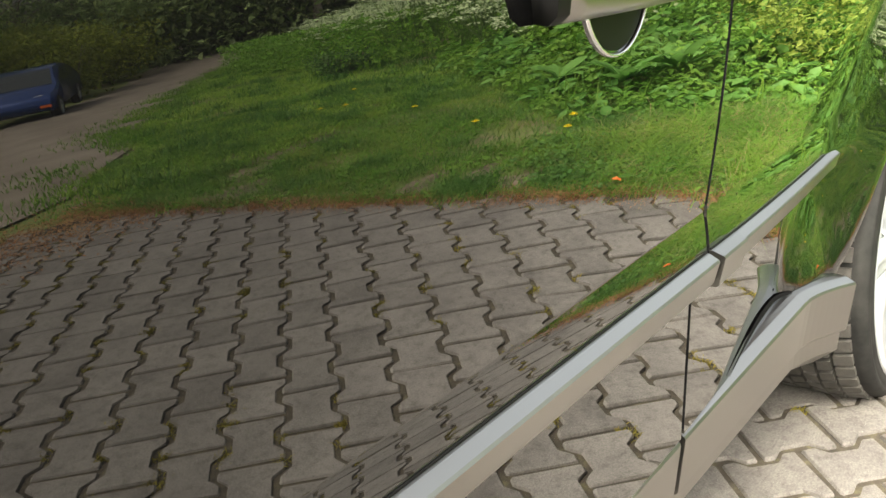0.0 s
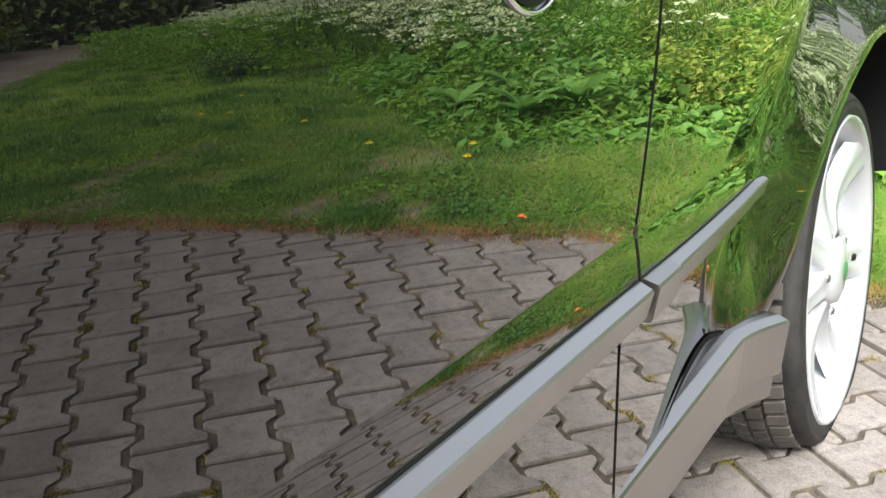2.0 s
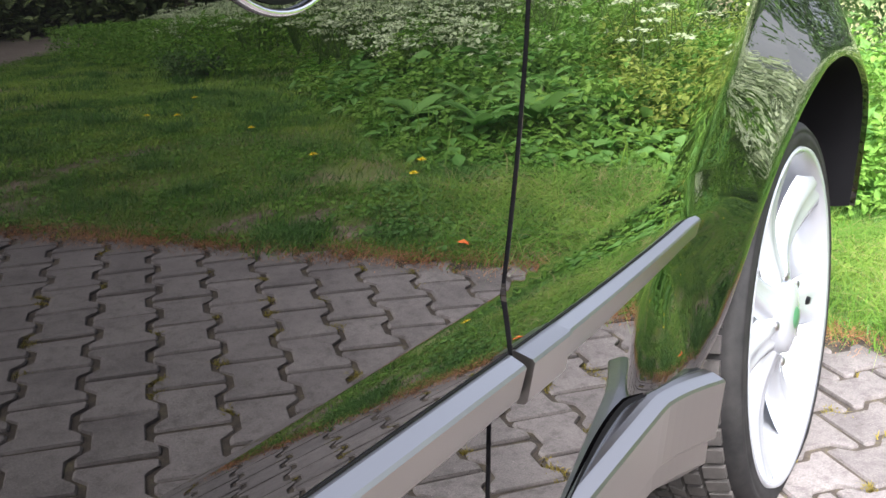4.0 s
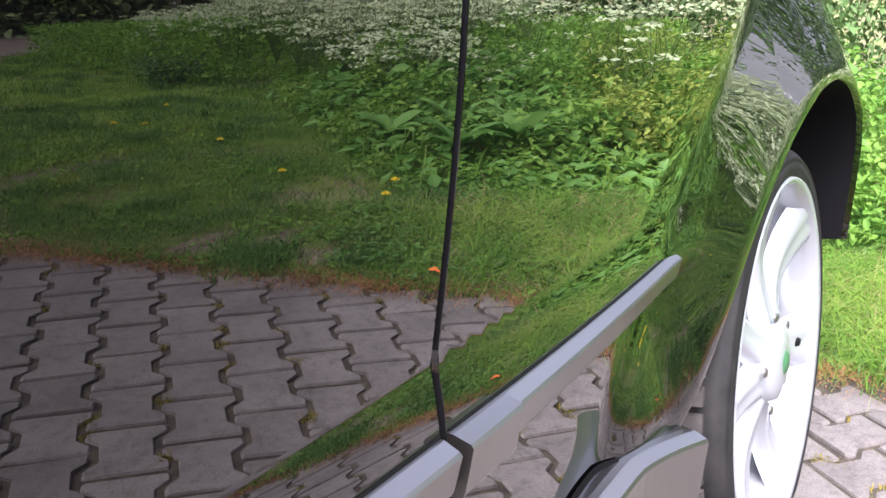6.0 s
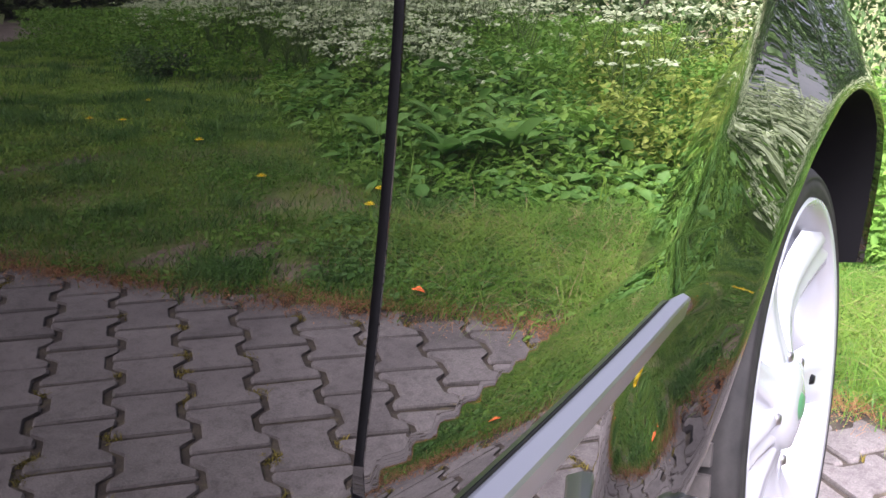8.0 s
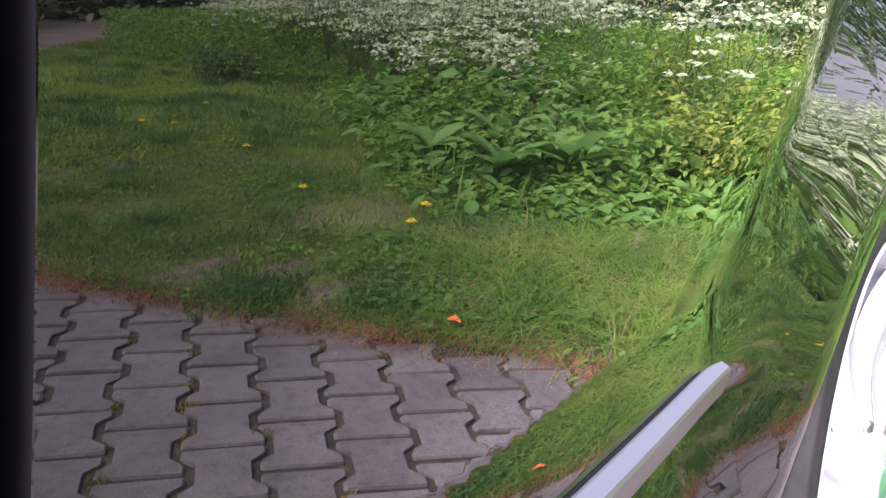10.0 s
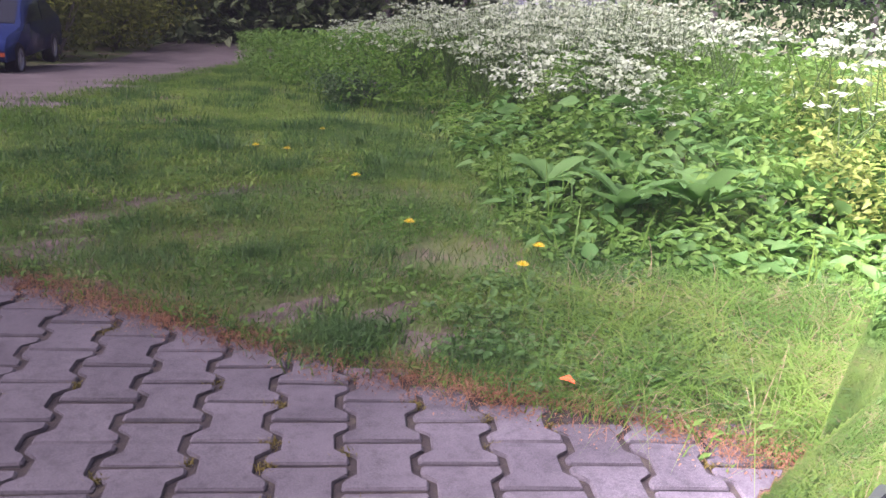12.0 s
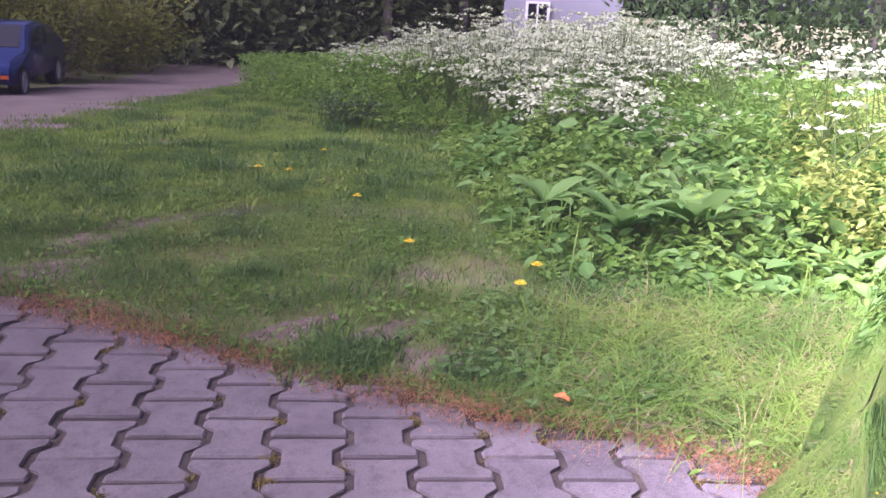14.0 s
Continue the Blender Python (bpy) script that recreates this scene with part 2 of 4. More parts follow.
# ---- the car's side: one surface, y from x and z ----
WX, WY, WZ = 0.204, -0.090, 0.3245
WHEEL_SCALE = 1.1395
LIP_POINTS = [(-0.285, 0.385), (-0.268, 0.411), (-0.220, 0.445), (-0.180, 0.475), (-0.130, 0.520), (-0.100, 0.550), (-0.060, 0.585), (0.0, 0.625), (0.06, 0.654), (0.12, 0.681), (0.17, 0.704), (0.24, 0.735), (0.30, 0.757), (0.36, 0.773), (0.45, 0.781), (0.53, 0.774), (0.63, 0.745), (0.72, 0.67), (0.78, 0.55), (0.80, 0.4)]
AX, AZ = 0.24, 0.365


def eased(points, n):
    """A smooth line through the points."""
    out = []
    p = [points[0]] + list(points) + [points[-1]]
    for i in range(1, len(p) - 2):
        for k in range(n):
            t = k / n
            a, b, c, d = (np.array(q) for q in p[i - 1:i + 3])
            out.append(tuple(0.5 * (2 * b + (c - a) * t + (2 * a - 5 * b + 4 * c - d) * t * t + (3 * b - a - 3 * c + d) * t ** 3)))
    return out + [points[-1]]


LIP = eased(LIP_POINTS, 6)


def lip_distance(x, z):
    """Distance from the wheel arch's edge."""
    best = np.full(np.shape(x), 9.0)
    for (x0, z0), (x1, z1) in zip(LIP, LIP[1:]):
        dx, dz = x1 - x0, z1 - z0
        t = np.clip(((x - x0) * dx + (z - z0) * dz) / (dx * dx + dz * dz), 0, 1)
        best = np.minimum(best, np.hypot(x - x0 - t * dx, z - z0 - t * dz))
    return best


def lip_radius(a):
    """How far the arch's edge lies from the arch's middle, at an angle."""
    angles = [math.atan2(z - AZ, x - AX) % (2 * math.pi) for x, z in LIP]
    radii = [math.hypot(x - AX, z - AZ) for x, z in LIP]
    return float(np.interp(a, angles[::-1], radii[::-1]))


def smooth01(t):
    t = np.clip(t, 0, 1)
    return t * t * (3 - 2 * t)


def door_face(x, z):
    dz, dx = z - 0.75, x + 0.8
    dz = np.minimum(dz, 0.42)
    return -0.0059 - 0.1199 * dz + 0.07825 * dz ** 2 - 0.00505 * dx ** 2 - 0.0081 * dx * dz + 0.33187 * dz ** 3 + 0.9 * np.maximum(z - 1.17, 0) ** 2 + 0.085 * np.minimum(x + 1.52, 0) ** 2


def crease_z(x):
    return 0.7255 - 0.078 * (x + 0.86) + 0.033 * np.maximum(x + 0.86, 0) ** 2


def gap_x(z):
    """The gap between the doors leans back above the crease."""
    return -0.862 + 0.125 * np.maximum(z - 0.725, 0) - 0.10 * np.maximum(0.64 - z, 0)


# the lip's section: hollow, then a straight ramp, then rounded over
FLARE_T = np.linspace(0, 1, 2001)
FLARE_W = np.cumsum(smooth01(FLARE_T / 0.25) * smooth01((1.04 - FLARE_T) / 0.15))
FLARE_W = (FLARE_W - FLARE_W[0]) / (FLARE_W[-1] - FLARE_W[0])


LIP_X, LIP_Y = (-0.3, -0.266, -0.224, -0.168, -0.053, 0.07, 0.188, 0.293, 0.43, 0.545, 0.7), (-0.042, -0.048, -0.056, -0.062, -0.072, -0.080, -0.091, -0.105, -0.121, -0.138, -0.158)


def side(x, z):
    zc = crease_z(x)
    face = door_face(x, z)
    d = np.maximum(zc - z, 0)
    # below the crease the panel leans out, rounds over and hangs nearly plumb
    low = door_face(x, zc) - np.where(d < 0.094, 0.130 * d - 0.85 * d * d, 0.00471 - 0.030 * (d - 0.094))
    low = low + 0.022 * smooth01((d - 0.055) / 0.04)
    # the crease runs out in the wheel arch
    low = low + smooth01((x + 0.28) / 0.16) * (door_face(x, zc) + 0.08 * d - low)
    y = np.where(d <= 0, face, low)
    # the flare round the arch
    wide = (0.212 + 0.09 * smooth01((x + 0.15) / 0.50))
    t = np.clip(1 - lip_distance(x, z) / wide, 0, 1)
    lip = np.interp(x, LIP_X, LIP_Y)
    y = y + (lip - y) * np.interp(t, FLARE_T, FLARE_W)
    # low down the whole quarter panel turns in under the car
    q = np.maximum(0.64 - z, 0)
    return y + 0.100 * smooth01((x + 0.42) / 0.16) * q * q / (q + 0.05)


def side_normal(x, z):
    e = 0.0015
    gx = (side(x + e, z) - side(x - e, z)) / (2 * e)
    gz = (side(x, z + e) - side(x, z - e)) / (2 * e)
    gz = gz - 0.13 * smooth01((x + 0.30) / 0.20) * smooth01((0.88 - z) / 0.14)
    gz = gz - 0.12 * smooth01((x + 0.36) / 0.12) * smooth01((0.62 - z) / 0.12)
    n = np.stack([gx, -np.ones_like(gx), gz], -1)
    return n / np.linalg.norm(n, axis=-1, keepdims=True)


def panel(name, xs, zs, parent, label):
    """A body panel over a sheared grid, with a folded-in rim."""
    xx, tt = np.meshgrid(xs, zs)
    zz = tt + crease_z(xx) - 0.717
    xx = xx + (gap_x(zz) - GAP) * smooth01((xx + 1.7) / (GAP + 1.7))
    zz = tt + crease_z(xx) - 0.717
    yy = side(xx, zz)
    v = np.stack([xx, yy, zz], -1).reshape(-1, 3)
    nrm = side_normal(xx, zz).reshape(-1, 3)
    nz, nx = xx.shape
    f = [(j * nx + i, j * nx + i + 1, (j + 1) * nx + i + 1, (j + 1) * nx + i) for j in range(nz - 1) for i in range(nx - 1)]
    v, nrm = v.tolist(), nrm.tolist()
    ring = [i for i in range(nx)] + [j * nx + nx - 1 for j in range(1, nz)] + [(nz - 1) * nx + i for i in range(nx - 2, -1, -1)] + [j * nx for j in range(nz - 2, 0, -1)]
    base = len(v)
    for i in ring:
        v.append((v[i][0], v[i][1] + 0.03, v[i][2]))
        nrm.append(nrm[i])
    k = len(ring)
    f += [(ring[i], base + i, base + (i + 1) % k, ring[(i + 1) % k]) for i in range(k)]
    ob = link_mesh(name, v, f, PAINT, parent, label, normals=nrm)
    return ob


car = tagged(empty("parked_car", -0.4, 0.8, 0.0), "black off-road car with silver side trim parked on the paving", "car")


def under(ob):
    ob.parent = car
    ob.matrix_parent_inverse = car.matrix_basis.inverted()
    return ob


GAP = -0.862
heights = np.concatenate([np.linspace(0.40, 0.70, 26), np.linspace(0.703, 0.731, 15), np.linspace(0.735, 1.32, 50)])
front = under(panel("front_door", np.linspace(-2.2, GAP - 0.0052, 60), heights, None, "glossy black front door"))


def rear_panel():
    n_a, n_r = 420, 170
    v = []
    a0, a1 = radians(3), radians(177.5)
    turn = [a0 + (a1 - a0) * i / (n_a - 1) for i in range(n_a)]
    for a in turn:
        ca, sa = math.cos(a), math.sin(a)
        out = 9.0
        if ca < -1e-6:
            out = min(out, (GAP + 0.0052 - AX) / ca)
        if ca > 1e-6:
            out = min(out, (0.98 - AX) / ca)
        if sa > 1e-6:
            out = min(out, (1.32 - AZ) / sa)
        r0 = lip_radius(a)
        for k in range(n_r):
            r = r0 + (out - r0) * (k / (n_r - 1)) ** 1.4
            v.append((AX + r * ca, AZ + r * sa))
    v = np.array(v)
    v[:, 0] += (gap_x(v[:, 1]) - GAP) * smooth01((-0.35 - v[:, 0]) / (-0.35 - GAP))
    nr = side_normal(v[:, 0], v[:, 1]).tolist()
    p = np.stack([v[:, 0], side(v[:, 0], v[:, 1]), v[:, 1]], -1).tolist()
    f = [(i * n_r + k, i * n_r + k + 1, (i + 1) * n_r + k + 1, (i + 1) * n_r + k) for i in range(n_a - 1) for k in range(n_r - 1)]
    base = len(p)
    for i, a in enumerate(turn):
        q = p[i * n_r]
        p.append((q[0] + 0.004 * math.cos(a), q[1] + 0.03, q[2] + 0.004 * math.sin(a)))
        nr.append((-math.cos(a), 0, -math.sin(a)))
    f += [(i * n_r, (i + 1) * n_r, base + i + 1, base + i) for i in range(n_a - 1)]
    base = len(p)
    for i in range(n_a):
        q = p[i * n_r + n_r - 1]
        p.append((q[0], q[1] + 0.03, q[2]))
        nr.append(nr[i * n_r + n_r - 1])
    f += [(i * n_r + n_r - 1, base + i, base + i + 1, (i + 1) * n_r + n_r - 1) for i in range(n_a - 1)]
    return link_mesh("rear_door", p, f, PAINT, None, "glossy black rear door and wheel arch", normals=nr)


under(rear_panel())


# closed body behind the panels
def loft(name, xs, sections, mat, label=""):
    bm = bmesh.new()
    rows = [[bm.verts.new((x, y, z)) for y, z in s] for x, s in zip(xs, sections)]
    n = len(sections[0])
    for a, b in zip(rows, rows[1:]):
        for i in range(n):
            j = (i + 1) % n
            bm.faces.new((a[i], a[j], b[j], b[i]))
    bm.faces.new(rows[0])
    bm.faces.new(rows[-1][::-1])
    bmesh.ops.recalc_face_normals(bm, faces=bm.faces)
    return under(part(name, bm, mat, None, label))


def body_section(z_top, y0=0.05, low=0.30, y_low=0.12):
    return [(y_low, low), (y0 + 0.02, 0.66), (y0, z_top - 0.12), (y0 + 0.07, z_top), (1.70 - y0, z_top), (1.76 - y0, z_top - 0.12), (1.76 - y0, 0.66), (1.66, low)]


loft("body", [-2.20, -0.87, -0.55, -0.54, 0.94, 0.97],
     [body_section(1.27), body_section(1.26), body_section(1.25), body_section(1.25, 0.13, 0.62, 0.40), body_section(1.22, 0.13, 0.62, 0.40), body_section(1.20, 0.16, 0.64, 0.40)], BLACK, "black inner body")
loft("bonnet", [-3.62, -3.52, -3.05, -2.21], [body_section(0.92, 0.16, 0.36), body_section(1.00, 0.08), body_section(1.08, 0.03), body_section(1.18, 0.02)], PAINT, "glossy black bonnet and wings")
CABIN = [(0.14, 1.24), (0.32, 1.70), (0.46, 1.76), (1.30, 1.76), (1.44, 1.70), (1.62, 1.24)]
loft("cabin", [-2.15, -1.45, -1.30, 0.70, 0.80, 0.95], [[(y, 1.24 + (z - 1.24) * k) for y, z in CABIN] for k in (0.06, 0.94, 1.0, 1.0, 0.94, 0.1)], PAINT, "glossy black roof and pillars")


def window_pane(name, points):
    """A pane standing a little proud of the cabin."""
    bm = bmesh.new()
    f = bm.faces.new([bm.verts.new(p) for p in points])
    f.normal_update()
    n = f.normal.copy()
    c = f.calc_center_median() - Vector((-0.4, 0.88, 1.45))
    if n.dot(c) < 0:
        n.negate()
    e = bmesh.ops.extrude_face_region(bm, geom=[f])
    bmesh.ops.translate(bm, vec=n * 0.012, verts=[q for q in e["geom"] if isinstance(q, bmesh.types.BMVert)])
    bmesh.ops.translate(bm, vec=n * 0.002, verts=bm.verts[:])
    bmesh.ops.recalc_face_normals(bm, faces=bm.faces)
    return under(part(name, bm, GLASS, None, "dark tinted glass"))


for y0, y1 in ((0.165, 0.297), (1.595, 1.463)):
    window_pane("front_window", [(-1.80, y0, 1.31), (-1.36, y1, 1.66), (-0.90, y1, 1.66), (-0.90, y0, 1.31)])
    window_pane("rear_window", [(-0.82, y0, 1.31), (-0.82, y1, 1.66), (0.02, y1, 1.66), (0.10, y0, 1.31)])
    window_pane("quarter_window", [(0.18, y0, 1.31), (0.10, y1, 1.66), (0.62, y1, 1.64), (0.74, y0, 1.31)])
window_pane("windscreen", [(-2.06, 0.28, 1.32), (-2.06, 1.48, 1.32), (-1.52, 1.38, 1.64), (-1.52, 0.38, 1.64)])


# ---- car trim ----
def swept(name, x0, x1, profile, mat, parent, label, ends=True, n=30, taper=0.0):
    """A strip along the car: profile points (dy, dz) from the line given by base(x)."""
    v, f = [], []
    k = len(profile)
    for i in range(n):
        x = x0 + (x1 - x0) * i / (n - 1)
        by, bz = trim_line(x)
        shrink = 1.0 - taper * i / (n - 1)
        for dy, dz in profile:
            v.append((x, by + min(dy, 0) * shrink + max(dy, 0), bz + dz * shrink))
    for i in range(n - 1):
        for j in range(k):
            jj = (j + 1) % k
            f.append((i * k + j, i * k + jj, (i + 1) * k + jj, (i + 1) * k + j))
    if ends:
        f.append(tuple(range(k))[::-1])
        f.append(tuple((n - 1) * k + j for j in range(k)))
    bm = bmesh.new()
    vs = [bm.verts.new(p) for p in v]
    for q in f:
        bm.faces.new([vs[i] for i in q])
    bmesh.ops.recalc_face_normals(bm, faces=bm.faces)
    return part(name, bm, mat, parent, label)


def trim_line(x):
    z = 0.6735 - 0.095 * (x + 0.86) + 0.05 * max(x + 0.86, 0) ** 2
    # the strip runs on straight where the panel begins to flare
    y = float(side(x, z))
    return min(y, float(side(-0.36, z))) * 0.3 + 0.7 * float(side(min(x, -0.36), z)) - 0.0006, z


PROFILE = [(0.02, 0.0), (0.0, 0.0), (-0.003, -0.0006), (-0.0145, -0.0070), (-0.0165, -0.0100), (-0.0085, -0.038), (-0.006, -0.042), (0.02, -0.043)]
BLOCK = [(0.02, 0.0003), (0.0, 0.0003), (-0.004, -0.0004), (-0.0175, -0.0055), (-0.0195, -0.0085), (-0.0110, -0.045), (-0.008, -0.049), (0.02, -0.050)]
under(swept("front_moulding", -2.15, GAP - 0.006, PROFILE, SILVER, None, "silver rubbing strip"))
under(swept("rear_moulding", GAP + 0.008, -0.238, PROFILE, SILVER, None, "silver rubbing strip", taper=0.22))
under(swept("moulding_end_block", GAP + 0.005, GAP + 0.095, BLOCK, SILVER, None, "grey end block of the rubbing strip", n=6))
SEAL = [(0.02, 0.0018), (-0.0004, 0.0018), (-0.0006, 0.0), (0.02, 0.0)]
under(swept("front_moulding_seal", -2.15, GAP - 0.006, SEAL, BLACK, None, "black seal"))
under(swept("rear_moulding_seal", GAP + 0.008, -0.242, SEAL, BLACK, None, "black seal"))


def trim_line(x):
    t = min(max((x + 0.42) / 0.154, 0), 1)
    return 0.045 - 0.113 * (x + 0.851) - 0.027 * t ** 1.3, 0.400 + 0.069 * (x + 0.851) - 0.033 * t ** 1.3


SILL = [(0.10, 0.004), (0.010, 0.002), (0.001, 0.0), (-0.002, -0.0015), (-0.0150, -0.0090), (-0.0175, -0.0135), (-0.005, -0.104), (-0.002, -0.108), (0.006, -0.112), (0.010, -0.150), (0.05, -0.185), (0.12, -0.187)]
under(swept("front_sill", -2.15, -0.868, SILL, SILVER, None, "silver sill cover"))
under(swept("rear_sill", -0.855, -0.270, SILL, SILVER, None, "silver sill cover flaring to the wheel"))

# black band laid on the door in place of a dark reflection above the sill
bm = bmesh.new()
rows = []
for x in np.linspace(-0.70, -0.425, 24):
    y0, z0 = trim_line(x)
    h = 0.002 + 0.022 * max(math.sin(math.pi * min(max((x + 0.70) / 0.30, 0), 1)), 0)
    row = []
    for q in (0.0, 0.5, 1.0):
        z = z0 - 0.004 + h * (0.75 + 0.6 * q)
        row.append(bm.verts.new((x, float(side(np.array(x), np.array(z))) - 0.0025, z)))
    rows.append(row)
for a, b in zip(rows, rows[1:]):
    for k in range(2):
        bm.faces.new((a[k], b[k], b[k + 1], a[k + 1]))
bmesh.ops.recalc_face_normals(bm, faces=bm.faces)
under(part("sill_gasket", bm, LINER, None, "black band laid on the door, standing in for the dark reflection above the sill", True))

# near-black channel between the doors: the deep gap's shade put in as colour
bm = bmesh.new()
rows = []
for z in np.linspace(0.42, 1.30, 40):
    y = float(side(np.array(float(gap_x(z))), np.array(z)))
    rows.append([bm.verts.new((float(gap_x(z)) + dx, y + dy, z)) for dx, dy in ((-0.0050, 0.0006), (-0.0048, 0.028), (0.0048, 0.028), (0.0050, 0.0006))])
for a, b in zip(rows, rows[1:]):
    for k in range(3):
        bm.faces.new((a[k], a[k + 1], b[k + 1], b[k]))
under(part("door_seal", bm, LINER, None, "near-black lining that puts the shade of the deep gap between the doors"))


# wheel arch liner
def liner():
    bm = bmesh.new()
    n = 40
    rows = []
    for i in range(n):
        a = radians(3) + radians(174.5) * i / (n - 1)
        e = lip_radius(a)
        rows.append([bm.verts.new((AX + r * math.cos(a), float(side(np.array(AX + e * math.cos(a)), np.array(AZ + e * math.sin(a)))) + y, AZ + r * math.sin(a))) for r, y in ((e - 0.001, 0.012), (e - 0.012, 0.06), (e - 0.012, 0.40), (0.05, 0.42))])
    for a, b in zip(rows, rows[1:]):
        for k in range(3):
            bm.faces.new((a[k], a[k + 1], b[k + 1], b[k]))
    return part("wheel_arch_liner", bm, LINER, None, "black wheel arch liner", True)


under(liner())


# ---- the wheel ----
wheel = under(empty("wheel", WX, WY, WZ))
wheel.rotation_euler = (radians(-1.3), 0, radians(-4.1))
wheel.scale = (WHEEL_SCALE, 1.0, WHEEL_SCALE)
tagged(wheel, "pale silver alloy wheel with a black tyre")


def wheel_part(ob):
    ob.parent = wheel
    return ob


def lathe(profile, n=96):
    bm = bmesh.new()
    rows = []
    for i in range(n):
        a = 2 * math.pi * i / n
        rows.append([bm.verts.new((r * math.cos(a), y, r * math.sin(a))) for r, y in profile])
    for i in range(n):
        a, b = rows[i], rows[(i + 1) % n]
        for k in range(len(profile) - 1):
            bm.faces.new((a[k], a[k + 1], b[k + 1], b[k]))
    bmesh.ops.recalc_face_normals(bm, faces=bm.faces)
    return bm


TR = 0.332


def flattened(bm):
    """The tyre stands on the ground with a flat contact patch."""
    for v in bm.verts:
        v.co.z = max(v.co.z, -(WZ - 0.005) / WHEEL_SCALE)
    return bm


tyre = wheel_part(part("tyre", flattened(lathe([(0.274, 0.02), (0.281, 0.004), (0.284, -0.001), (0.287, 0.001), (0.290, -0.003), (0.300, 0.0), (0.306, 0.001), (0.3075, -0.001), (0.312, 0.003), (0.320, 0.012), (0.322, 0.022), (TR - 0.009, 0.031), (TR - 0.009, 0.205), (0.318, 0.235), (0.29, 0.24)])), RUBBER, None, "black tyre with a worn tread", True))
wheel_part(part("rim", lathe([(0.282, 0.004), (0.279, -0.003), (0.272, 0.002), (0.266, 0.03), (0.257, 0.10), (0.253, 0.22)]), ALLOY, None, "pale silver rim", True))


def tread():
    """Ribs of blocks with stepped grooves between them."""
    bm = bmesh.new()
    n = 58
    for i in range(n):
        a = 2 * math.pi * i / n
        for y0, y1, sh, step in ((0.030, 0.066, 0.0, 0.10), (0.072, 0.102, 0.45, 0.65), (0.109, 0.136, 0.15, -0.65), (0.143, 0.170, 0.6, 0.65), (0.177, 0.208, 0.3, -0.1)):
            w = 0.355 * 2 * math.pi / n
            lift = 0.004 if y0 < 0.04 else 0.006
            c = [(-w, y0), (w, y0), (w + step * w, y1), (-w + step * w, y1)]
            lo, hi = [], []
            for da, y in c:
                t = a + da + sh * 2 * math.pi / n
                r = TR + lift - (0.006 if y < 0.035 else 0.0)
                lo.append(bm.verts.new(((TR - 0.010) * math.cos(t), y, (TR - 0.010) * math.sin(t))))
                hi.append(bm.verts.new((r * math.cos(t), y, r * math.sin(t))))
            bm.faces.new(hi)
            for k in range(4):
                bm.faces.new((lo[k], lo[(k + 1) % 4], hi[(k + 1) % 4], hi[k]))
    bmesh.ops.recalc_face_normals(bm, faces=bm.faces)
    ob = tagged(part("tread", flattened(bm), TREAD), "grey worn tread with dark stepped grooves", kind="stuff")
    return wheel_part(ob)


tread()


def spoke():
    bm = bmesh.new()
    rows = []
    for t in np.linspace(0, 1, 9):
        r = 0.05 + 0.223 * t
        w = 0.033 - 0.010 * math.sin(math.pi * min(t * 1.2, 1)) + 0.018 * t ** 2
        y = 0.012 + 0.028 * math.sin(math.pi * t) - 0.006 * t
        rows.append([bm.verts.new((dx, y + dy, r)) for dx, dy in ((-w, 0.03), (-w * 0.8, 0.004), (-w * 0.3, 0.0), (0, 0.007), (w * 0.3, 0.0), (w * 0.8, 0.004), (w, 0.03))])
    for a, b in zip(rows, rows[1:]):
        for k in range(6):
            bm.faces.new((a[k], a[k + 1], b[k + 1], b[k]))
    bmesh.ops.recalc_face_normals(bm, faces=bm.faces)
    return part("spoke", bm, ALLOY, None, "", True)


first = wheel_part(spoke())
for k in range(1, 7):
    s = first.copy()
    scene.collection.objects.link(s)
    s.rotation_euler = (0, k * 2 * math.pi / 7, 0)
wheel_part(part("hub", lathe([(0.0, -0.004), (0.03, -0.004), (0.058, 0.004), (0.066, 0.02), (0.07, 0.06)], 32), ALLOY, None, "pale silver hub", True))
wheel_part(part("hub_cap", lathe([(0.0, -0.009), (0.014, -0.008), (0.019, -0.004)], 24), GREEN_CAP, None, "green centre cap", True))
for k in range(5):
    a = k * 2 * math.pi / 5 + 0.5
    bolt = wheel_part(part("bolt_recess", lathe([(0.0, 0.001), (0.006, 0.001), (0.008, 0.006)], 16), SILVER, None, "dark bolt recess", True))
    bolt.location = (0.075 * math.cos(a), 0.006, 0.075 * math.sin(a))
badge = wheel_part(part("spoke_badge", lathe([(0.0, -0.004), (0.007, -0.003), (0.009, 0.003)], 16), BLACK, None, "small black mark on the spoke", True))
badge.location, badge.scale = (0.165, 0.012, -0.028), (1.6, 1.0, 0.8)
wheel_part(part("brake_disc", lathe([(0.06, 0.10), (0.17, 0.10), (0.17, 0.12), (0.06, 0.12)], 48), SILVER, None, "grey brake disc", True))


# the other three wheels
for x, y, turn in ((-2.52, 0.0, 0.0), (-2.52, 1.76, math.pi), (0.318, 1.80, math.pi)):
    w = under(empty("wheel", x, y, WZ))
    w.rotation_euler, w.scale = (0, 0, turn), wheel.scale
    for c in wheel.children:
        k = c.copy()
        scene.collection.objects.link(k)
        k.parent = w


